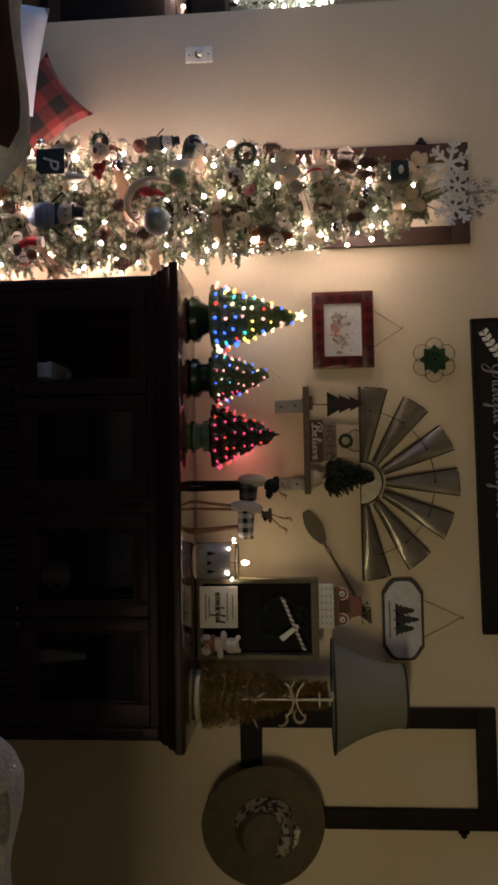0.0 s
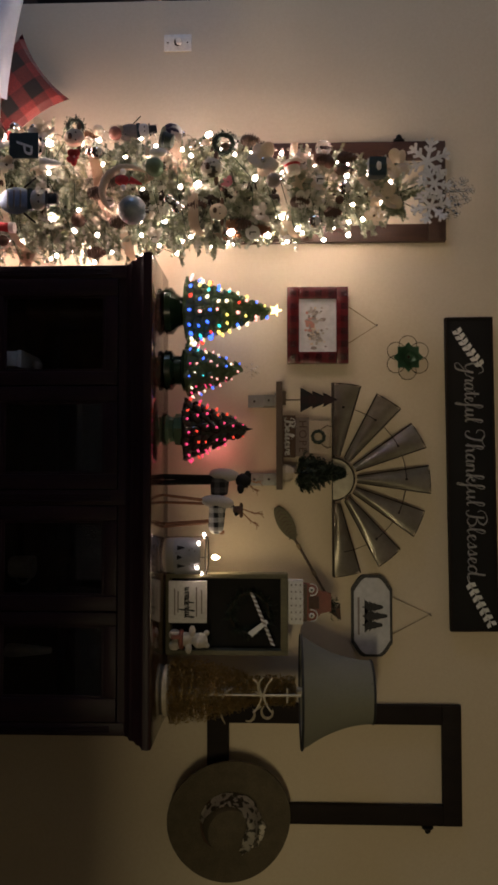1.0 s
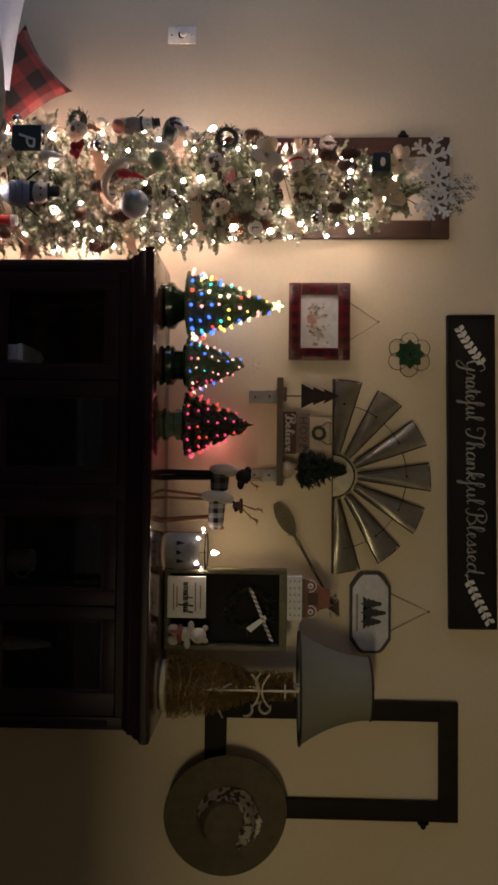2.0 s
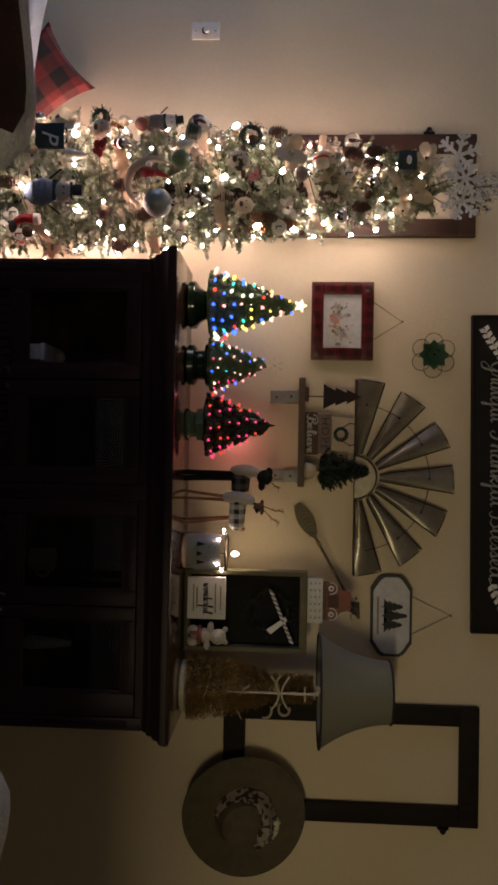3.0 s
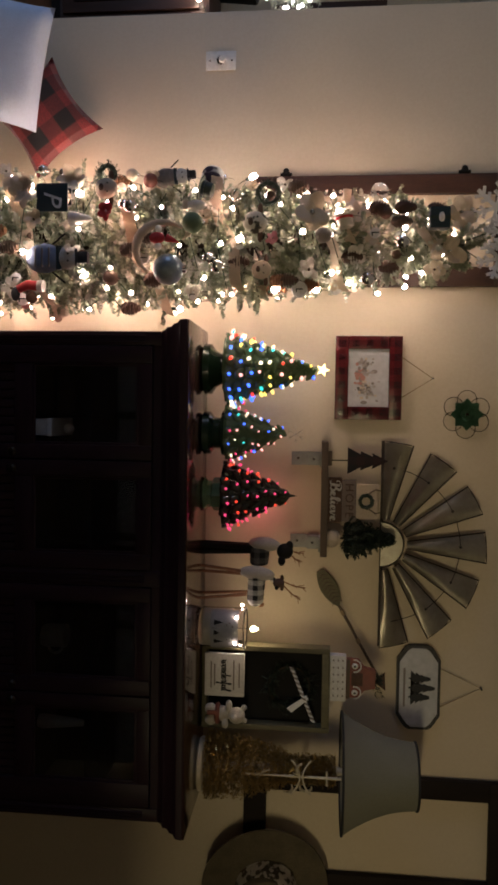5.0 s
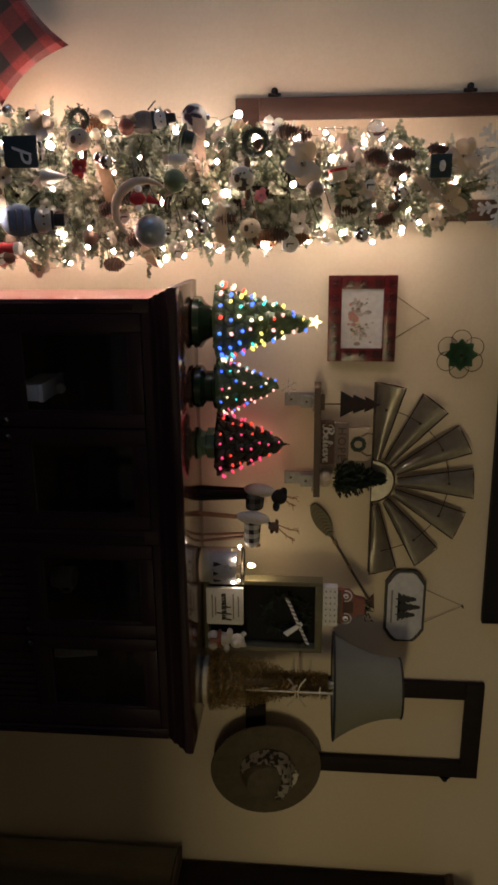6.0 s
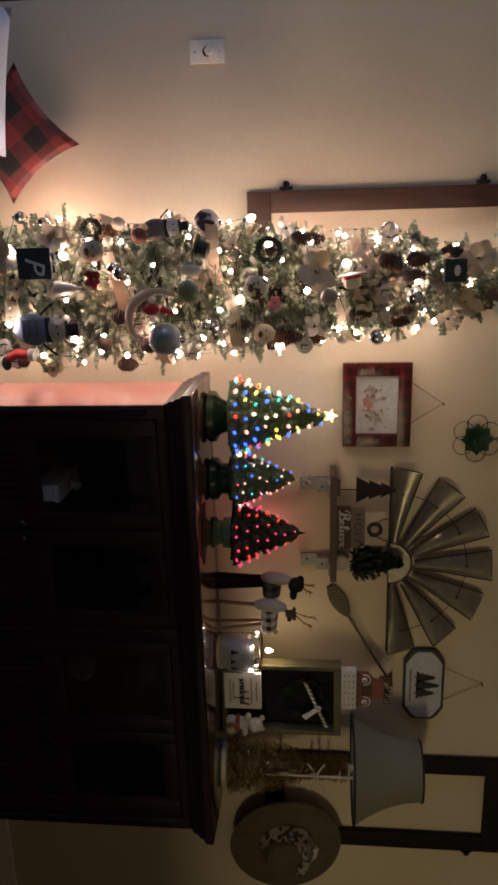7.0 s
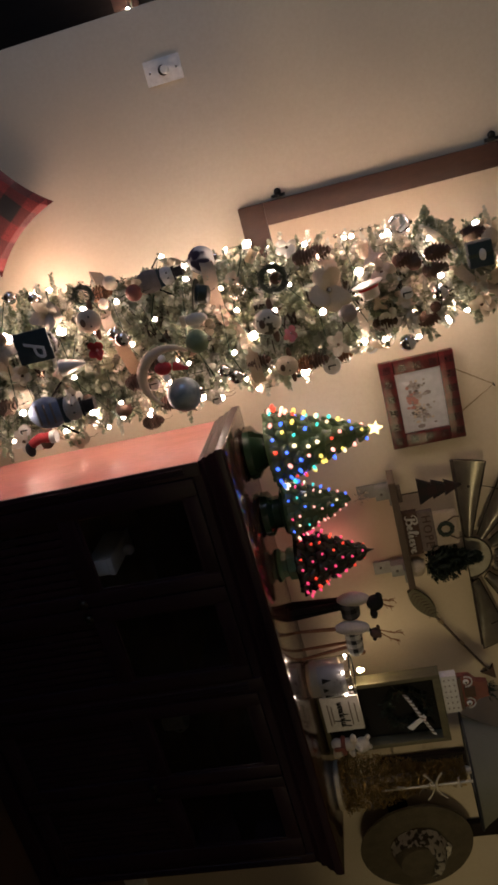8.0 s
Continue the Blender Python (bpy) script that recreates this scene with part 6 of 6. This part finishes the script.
def burlap_ribbon(seed, z0, z1, turns, start):
    """A wide ribbon that winds down the tree in loose folds."""
    o = thing("burlap_ribbon", (TREE_X, TREE_Y, z0), "wide cream burlap ribbon wound loosely through the tree", "ribbon", "ribbons on the christmas tree")
    rng = random.Random(seed)
    bm = bmesh.new()
    rows = []
    n = 120
    for k in range(n):
        u = k / (n - 1)
        a = start + turns * 2 * math.pi * u
        z = z0 + (z1 - z0) * u
        r = tree_radius(z) * (0.86 + 0.17 * math.sin(23 * u * turns + seed))
        w = 0.019
        lean = 0.35 * math.sin(17 * u * turns)
        for_y = lambda rr: min(TREE_Y + rr * math.sin(a), 3.17)
        rows.append([bm.verts.new((TREE_X + (r + lean * v * w) * math.cos(a), for_y(r + lean * v * w), z + v * w + 0.012 * math.sin(31 * u * turns))) for v in (-1, -0.33, 0.33, 1)])
    for p, q in zip(rows, rows[1:]):
        for k in range(3):
            bm.faces.new((p[k], p[k + 1], q[k + 1], q[k]))
    bmesh.ops.solidify(bm, geom=bm.faces[:], thickness=0.001)
    part("band", bm, BURLAP, o)


burlap_ribbon(1, 0.35, 1.2, 2.3, 0.4)
burlap_ribbon(2, 1.15, 2.0, 2.6, 2.1)


def bell_cone(at, material, label):
    o = ornament("cone_ornament", at, label)
    if material is WAX:
        part("cone", lathe(at, [(0.024, -0.035), (0.022, -0.02), (0.010, 0.025), (0.002, 0.04)], 16, wave=lambda a, z: 1 + 0.06 * math.sin(8 * a)), material, o)
        return
    rows = [(0.002, -0.038)]
    for k in range(7):
        u = k / 7
        r = 0.023 * math.sin(math.pi * (0.25 + 0.70 * u)) + 0.002
        rows += [(r * 0.62, -0.034 + 0.062 * u), (r, -0.030 + 0.062 * u + 0.004)]
    rows += [(0.003, 0.034)]
    part("cone", lathe(at, rows, 20, wave=lambda a, z: 1 + 0.16 * math.sin(5 * a + 160 * z)), material, o, "overlapping brown scales")


bell_cone((-0.875, 2.684, 0.822), WAX, "cream ceramic cone tree")
bell_cone((-0.69, 2.755, 1.05), BROWN, "brown pine cone")
bell_cone((-0.75, 2.765, 1.33), BROWN, "brown pine cone")
bell_cone((-1.0, 2.80, 1.52), BROWN, "brown pine cone")
bell_cone((-0.77, 2.80, 1.70), BROWN, "brown pine cone")
bell_cone((-0.93, 2.80, 1.87), BROWN, "brown pine cone")
bell_cone((-0.78, 2.715, 0.98), BROWN, "brown pine cone")
drop = thing("bead_drop", (-1.02, 2.93, 1.70), "short string of clear crystal beads", "ornament")
part("thread", rod((-1.022, 2.93, 1.60), (-1.022, 2.93, 1.74), 0.0006, seg=4), WIRE, drop)
for k in range(5):
    part("bead", ball((-1.022, 2.93, 1.61 + 0.025 * k), 0.006, seg=8), CLEAR, drop)


# ---- snowflake picks at the top of the tree ----
def snowflake(at, r, turn, material, label):
    s = thing("snowflake_pick", at, label, "tree topper", "snowflakes at the tree top")
    x, y, z = at
    m = Matrix.Translation(at) @ turn
    for k in range(6):
        a = math.pi * k / 3
        ca, sa = math.cos(a), math.sin(a)
        bm = bmesh.new()
        def strip(u0, v0, u1, v1, w):
            d = Vector((u1 - u0, v1 - v0)).normalized() * w
            plate([(u0 - d.y, v0 + d.x), (u0 + d.y, v0 - d.x), (u1 + d.y, v1 - d.x), (u1 - d.y, v1 + d.x)], -0.0025, 0.0025, bm)
        strip(0, 0, r * ca, r * sa, 0.05 * r + 0.002)
        for f, L in ((0.42, 0.30), (0.70, 0.34)):
            for s2 in (-0.9, 0.9):
                strip(f * r * ca, f * r * sa, f * r * ca + L * r * math.cos(a + s2), f * r * sa + L * r * math.sin(a + s2), 0.045 * r + 0.0015)
        bm.transform(m)
        part("arm", bm, material, s, smooth=False)
    part("stem", tube([(x, y + 0.002, z), (x, y + 0.02, z - 0.06), (TREE_X, TREE_Y, z - 0.14)], 0.0018, 4), WIRE, s)


def filler(count):
    """The many small things that fill the tree between the larger ornaments."""
    rng = random.Random(77)
    for k in range(count):
        z = rng.uniform(0.5, 2.02)
        a = rng.uniform(-2.9, -0.2)
        r = tree_radius(z) * rng.uniform(0.88, 1.02)
        at = (TREE_X + r * math.cos(a), TREE_Y + r * math.sin(a), z)
        kind = k % 9
        if kind in (0, 5):
            flower_ornament(at, rng.uniform(0.028, 0.045), rng.choice((BURLAP, FUR, WAX)), BROWN, "small cream fabric flower")
        elif kind in (1, 6):
            bell_cone(at, rng.choice((BROWN, BOARD, STICK)), "small brown pine cone")
        elif kind in (2, 7):
            bauble(at, rng.uniform(0.014, 0.022), rng.choice((SILVER, TINT, BROWN, CREAM)), "small muted bauble hung")
        elif kind == 3:
            disc_ornament(at, rng.uniform(0.016, 0.022), "round wooden slice with a mark")
        elif kind == 4:
            o = ornament("star_ornament", at, "cream cloth star hung")
            bm = plate(star_outline(0, 0, 0.036, 0.016, 5, rng.uniform(0, 2)), -0.006, 0.006, bevel=0.003)
            bm.transform(Matrix.Translation(at) @ pose(0, 0, 0, 0, 0, rng.uniform(-40, 40)))
            part("star", bm, rng.choice((FUR, BURLAP)), o)
        else:
            o = ornament("ribbon_curl", at, "curled strip of burlap ribbon")
            bm = bmesh.new()
            rows = []
            for i in range(10):
                t = i / 9 * 3.6
                rows.append([bm.verts.new((0.02 * math.cos(t) + 0.004 * t, 0.02 * math.sin(t), w)) for w in (-0.02, 0.02)])
            for p, q in zip(rows, rows[1:]):
                bm.faces.new((p[0], p[1], q[1], q[0]))
            bmesh.ops.solidify(bm, geom=bm.faces[:], thickness=0.001)
            bm.transform(Matrix.Translation(at) @ pose(0, 0, 0, rng.uniform(-60, 60), rng.uniform(0, 180), rng.uniform(0, 360)))
            part("curl", bm, BURLAP, o)


filler(64)
snowflake((-0.955, 2.90, 2.178), 0.085, pose(0, 0, 0, 10, 12, 10), GLITTER, "large white glittered snowflake")
snowflake((-0.865, 2.885, 2.200), 0.065, pose(0, 0, 0, -8, 35, -6), GLITTER, "small white glittered snowflake")
snowflake((-0.785, 2.90, 2.190), 0.075, pose(0, 0, 0, 6, 20, -12), GLITTER, "large white glittered snowflake")
snowflake((-0.865, 2.96, 2.310), 0.060, pose(0, 0, 0, 0, 25, -10), ICE, "clear acrylic snowflake pick")
snowflake((-0.80, 2.95, 2.270), 0.050, pose(0, 0, 0, 0, 15, 0), ICE, "clear acrylic snowflake pick")


# ---- bench with cushions by the wall ----
# white cotton with the blue of the cool glow mixed into its colour
BLUE_LIT_COTTON = surface("blue_lit_cotton", (0.58, 0.67, 0.83), (0.52, 0.61, 0.77), 0.9, fine=300, coarse=9, bump=0.3)
def cushion(name, at, side, thick, turn, material, label, pull=0.17):
    c = thing(name, at, label, "cushion", "cushions on the bench")
    bm = bmesh.new()
    n = 14
    grid = {}
    for s in (-1, 1):
        for i in range(n + 1):
            for j in range(n + 1):
                u, v = 2 * i / n - 1, 2 * j / n - 1
                edge = max(abs(u), abs(v)) == 1
                if edge and s == 1:
                    grid[s, i, j] = grid[-1, i, j]
                    continue
                pinch = 1 - 0.10 * ((1 - u * u) * (abs(v) ** 3) + (1 - v * v) * (abs(u) ** 3))
                px = u * side / 2 * (1 - pull * (1 - v * v) * abs(u) ** 2)
                pz = v * side / 2 * (1 - pull * (1 - u * u) * abs(v) ** 2)
                puff = thick / 2 * ((1 - u ** 4) * (1 - v ** 4)) ** 0.5
                grid[s, i, j] = bm.verts.new((px, s * puff, pz))
    for s in (-1, 1):
        for i in range(n):
            for j in range(n):
                bm.faces.new((grid[s, i, j], grid[s, i + 1, j], grid[s, i + 1, j + 1], grid[s, i, j + 1]))
    data = mesh_of("cover", bm, material)
    ob = new("cover", data)
    ob.parent = c
    ORIGIN[ob] = Vector(at)
    c.rotation_euler = turn.to_euler()
    return c


def bench():
    b = thing("bench", (-1.45, 2.97, 0), "low dark wooden bench against the wall", "bench")
    part("seat", box(-1.775, -1.13, 2.76, 3.18, 0.225, 0.262, 0.006), BOARD, b)
    for x in (-1.74, -1.165):
        for y in (2.79, 3.15):
            part("leg", box(x - 0.02, x + 0.02, y - 0.02, y + 0.02, 0.0, 0.2255, 0.003), BOARD, b)
    part("apron", box(-1.72, -1.185, 2.775, 2.793, 0.17, 0.2255, 0.002), BOARD, b)


bench()
cushion("plaid_cushion", (-1.356, 3.085, 0.546), 0.315, 0.11, pose(0, 0, 0, -8, 54, 0), BUFFALO, "red and black buffalo plaid cushion leaning on the wall")
white = cushion("white_cushion", (-1.525, 2.975, 0.425), 0.44, 0.14, pose(0, 0, 0, -12, 11, 4), BLUE_LIT_COTTON, "white cushion with a small dark print leaning on the bench", 0.05)
white.scale = (1, 1, 0.72)
for dx, dz, w, h in ((-0.02, 0.075, 0.030, 0.012), (0.006, 0.09, 0.008, 0.03), (0.04, 0.072, 0.04, 0.004), (-0.09, 0.03, 0.02, 0.008), (0.02, 0.02, 0.03, 0.006)):
    bm = box(-w / 2, w / 2, -0.002, 0.002, -h / 2, h / 2, 0.001)
    mk = new("print_mark", mesh_of("print_mark", bm, INK))
    mk.parent = white.children[0]
    mk.location = (dx, -0.061 + 0.16 * (abs(dx) ** 2 + abs(dz) ** 2) * 2, dz)


# ---- high-backed chairs with throws, near the camera ----
def high_chair(x, y, label):
    c = thing("high_back_chair", (x, y, 0), label, "chair", "chairs at the breakfast bar")
    for sx in (-1, 1):
        part("back_post", box(x + sx * 0.20 - 0.02, x + sx * 0.20 + 0.02, y - 0.015, y + 0.02, 0.0, 1.205, 0.006), BOARD, c)
        part("front_leg", box(x + sx * 0.20 - 0.02, x + sx * 0.20 + 0.02, y + 0.36, y + 0.40, 0.0, 0.70, 0.004), BOARD, c)
    part("seat", box(x - 0.22, x + 0.22, y + 0.021, y + 0.42, 0.70, 0.745, 0.012), BOARD, c)
    for z in (0.86, 1.0, 1.14):
        part("back_slat", box(x - 0.18, x + 0.18, y - 0.008, y + 0.010, z, z + 0.055, 0.004), BOARD, c)
    for z in (0.22, 0.34):
        part("stretcher", box(x - 0.18, x + 0.18, y + 0.372, y + 0.388, z, z + 0.03, 0.003), BOARD, c)
    return c


def throw(x, y, top, half, material, face, label):
    """A fleece-backed throw folded over a chair back: pale fleece with the plaid face showing inside a fleece hem."""
    t = thing("throw_blanket", (x, y, 0.8), label, "blanket", "throws over the chairs")
    def drape(u0, u1, s0, s1, thick, name, m, note):
        bm = bmesh.new()
        rows = []
        for i in range(25):
            u = u0 + (u1 - u0) * i / 24
            sag = -0.055 * max(0, (abs(u) - 0.76) / 0.24) ** 2
            row = []
            for k in range(25):
                s = s0 + (s1 - s0) * k / 24
                if s < 0.36:
                    px, pz = -0.038 - thick, top - 0.04 + sag - (0.36 - s) * 1.15
                elif s > 0.64:
                    px, pz = 0.045 + thick, top - 0.04 + sag - (s - 0.64) * 1.15
                else:
                    a = math.pi * (s - 0.36) / 0.28
                    px, pz = 0.0035 - (0.0415 + thick) * math.cos(a), top - 0.04 + sag + (0.04 + thick) * math.sin(a)
                fold = 0.008 * math.sin(9 * u + 3 * s) + 0.006 * noise.noise((u * 3, s * 4, top))
                row.append(bm.verts.new((x + u * half + 0.4 * fold, y + px + fold, pz + 0.5 * fold)))
            rows.append(row)
        for p, q in zip(rows, rows[1:]):
            for k in range(24):
                bm.faces.new((p[k], p[k + 1], q[k + 1], q[k]))
        bmesh.ops.solidify(bm, geom=bm.faces[:], thickness=0.006)
        part(name, bm, m, t, note)
    drape(-1.0, 1.0, 0.0, 1.0, 0.014, "fleece", SHERPA, "thick pale sherpa backing and hem")
    drape(face[0], face[1], 0.0, 0.455, 0.024, "cloth", material, "plaid face")


high_chair(-0.43, 0.955, "dark wooden high-backed bar chair")
high_chair(0.675, 0.90, "dark wooden high-backed bar chair")
throw(-0.462, 0.955, 1.280, 0.335, DARK_PLAID, (-0.92, 0.86), "dark red plaid throw with a sherpa hem over a chair")
throw(0.675, 0.90, 1.286, 0.235, BIG_PLAID, (-0.88, 0.96), "black and white checked throw with a sherpa hem over a chair")


# ---- unseen bar added behind the camera to shade the lower wall, and the fill's housing ----
def breakfast_bar():
    b = thing("breakfast_bar", (0.8, -0.75, 0), "unseen white panelled bar with a wooden top, added to block low light", "counter")
    part("panel", box(-0.6, 2.6, -0.82, -0.70, 0.0, 1.03), WHITE_TRIM, b)
    part("top", box(-0.65, 2.65, -0.95, -0.62, 1.03, 1.07, 0.006), BOARD, b)


breakfast_bar()
# body for the added fill light; no lamp is known here
light = thing("worktop_lamp", (1.9, -2.98, 1.1), "unseen white housing added behind the low fill light", "lamp")
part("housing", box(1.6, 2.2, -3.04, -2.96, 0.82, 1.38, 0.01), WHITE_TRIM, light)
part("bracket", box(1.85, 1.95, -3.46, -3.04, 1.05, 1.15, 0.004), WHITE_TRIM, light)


# ---- tall cupboard at the right end of the wall ----
def armoire():
    x0, x1, y0, y1 = 2.195, 2.885, 2.76, 3.19
    a = thing("armoire", ((x0 + x1) / 2, (y0 + y1) / 2, 0), "tall dark wooden armoire in the corner", "cabinet")
    part("carcass", box(x0, x1, y0, y1, 0.0, 2.25, 0.004), DARK_FRAME, a)
    part("cornice", molding(x0, x1, y0, 2.25, [(0.0, 0.0), (0.012, 0.012), (0.014, 0.03), (0.012, 0.036)], y1), WALNUT, a)
    for s in (0, 1):
        d = part("door", box(x0 + 0.02 + s * 0.315, x0 + 0.325 + s * 0.315, y0 - 0.02, y0 - 0.0005, 0.1, 2.2, 0.004), DARK_FRAME, a)
        part("knob", ball((x0 + 0.30 + s * 0.06, y0 - 0.034, 1.1), 0.014), KNOB, d)


armoire()
stand = solid("wicker_basket", box(2.10, 2.19, 2.85, 3.17, 0.0, 1.0, 0.012), OLIVE, "tall narrow olive laundry basket beside the armoire", "basket")
part("rim", box(2.094, 2.1905, 2.844, 3.176, 1.0005, 1.016, 0.004), BOARD, stand)


# ---- living room beyond the end of the wall ----
def console():
    x0, x1, y0, y1 = -4.6, -2.02, 4.55, 5.0
    c = thing("console_cabinet", ((x0 + x1) / 2, (y0 + y1) / 2, 0), "long dark wooden console in the living room", "cabinet")
    part("top", box(x0 - 0.03, x1 + 0.03, y0 - 0.03, y1, 0.90, 0.94, 0.005), WALNUT, c)
    part("carcass", box(x0, x1, y0 + 0.02, y1, 0.06, 0.8995), WALNUT, c)
    part("plinth", box(x0 + 0.02, x1 - 0.02, y0 + 0.04, y1 - 0.02, 0.0, 0.0595), DARK_FRAME, c)
    for k in range(5):
        a = x0 + 0.01 + k * (x1 - x0) / 5
        d = part("door", box(a + 0.01, a + (x1 - x0) / 5 - 0.015, y0, y0 + 0.0195, 0.08, 0.88, 0.006), WALNUT, c)
        part("door_panel", box(a + 0.07, a + (x1 - x0) / 5 - 0.075, y0 - 0.006, y0 - 0.0005, 0.15, 0.81, 0.004), DARK_FRAME, d)
        part("knob", ball((a + 0.05, y0 - 0.012, 0.5), 0.014, seg=10), KNOB, d)


console()


def white_tree():
    x, y, z = -2.86, 4.78, 0.94
    t = thing("tabletop_tree", (x, y, z), "white frosted tabletop tree full of white lights", "christmas tree")
    part("pot", lathe((x, y, z), [(0.12, 0), (0.15, 0.02), (0.17, 0.24), (0.15, 0.25)], 24), BLACK, t)
    part("trunk", rod((x, y, z + 0.2), (x, y, z + 0.95), 0.015, 0.005), BARK, t)
    rng = random.Random(17)
    tips = []
    for k in range(420):
        u = rng.random() ** 1.3
        zz = z + 0.30 + 0.62 * u
        r = 0.30 * (1 - u) + 0.02
        a = rng.random() * 2 * math.pi
        p = Vector((x, y, zz))
        q = p + Vector((math.cos(a), 0.7 * math.sin(a), 0.2)) * r
        tips.append((p.lerp(q, 0.3), q))
    v, f = blades(rng, tips, 12, 0.035, 0.004)
    foliage("needles", v, f, FROST, t)
    data = mesh_of("bulb", ball((0, 0, 0), 0.011, seg=8), glow("cool_bulb", (1.0, 0.95, 0.9), 18.0))
    for k in range(110):
        u = rng.random() ** 1.2
        a = rng.random() * 2 * math.pi
        r = (0.30 * (1 - u) + 0.02) * rng.uniform(0.8, 1.05)
        piece("bulb", data, t, (x + r * math.cos(a), y + 0.7 * r * math.sin(a), z + 0.30 + 0.62 * u))


white_tree()
strand = thing("light_strand", (-2.8, 4.51, 0.93), "short strand of warm lights along the console edge", "string lights")
part("cord", tube([(-3.4 + 0.12 * k, 4.51, 0.946 - 0.05 * (k % 2)) for k in range(12)], 0.003, 5), WIRE, strand)
strand_bulb = mesh_of("bulb", ball((0, 0, 0), 0.011, seg=8), BULB)
for k in range(12):
    piece("bulb", strand_bulb, strand, (-3.4 + 0.12 * k, 4.50, 0.935 - 0.05 * (k % 2)))
frame_far = thing("picture_frame", (-2.95, 6.25, 1.3), "dark framed picture on the far wall", "picture")
part("canvas", box(-3.4, -2.5, 6.235, 6.255, 1.25, 2.0), BROWN, frame_far)
for bx in ((-3.46, -3.4, 1.19, 2.06), (-2.5, -2.44, 1.19, 2.06), (-3.4, -2.5, 1.19, 1.25), (-3.4, -2.5, 2.0, 2.06)):
    part("frame_side", box(bx[0], bx[1], 6.225, 6.258, bx[2], bx[3], 0.004), WALNUT, frame_far)
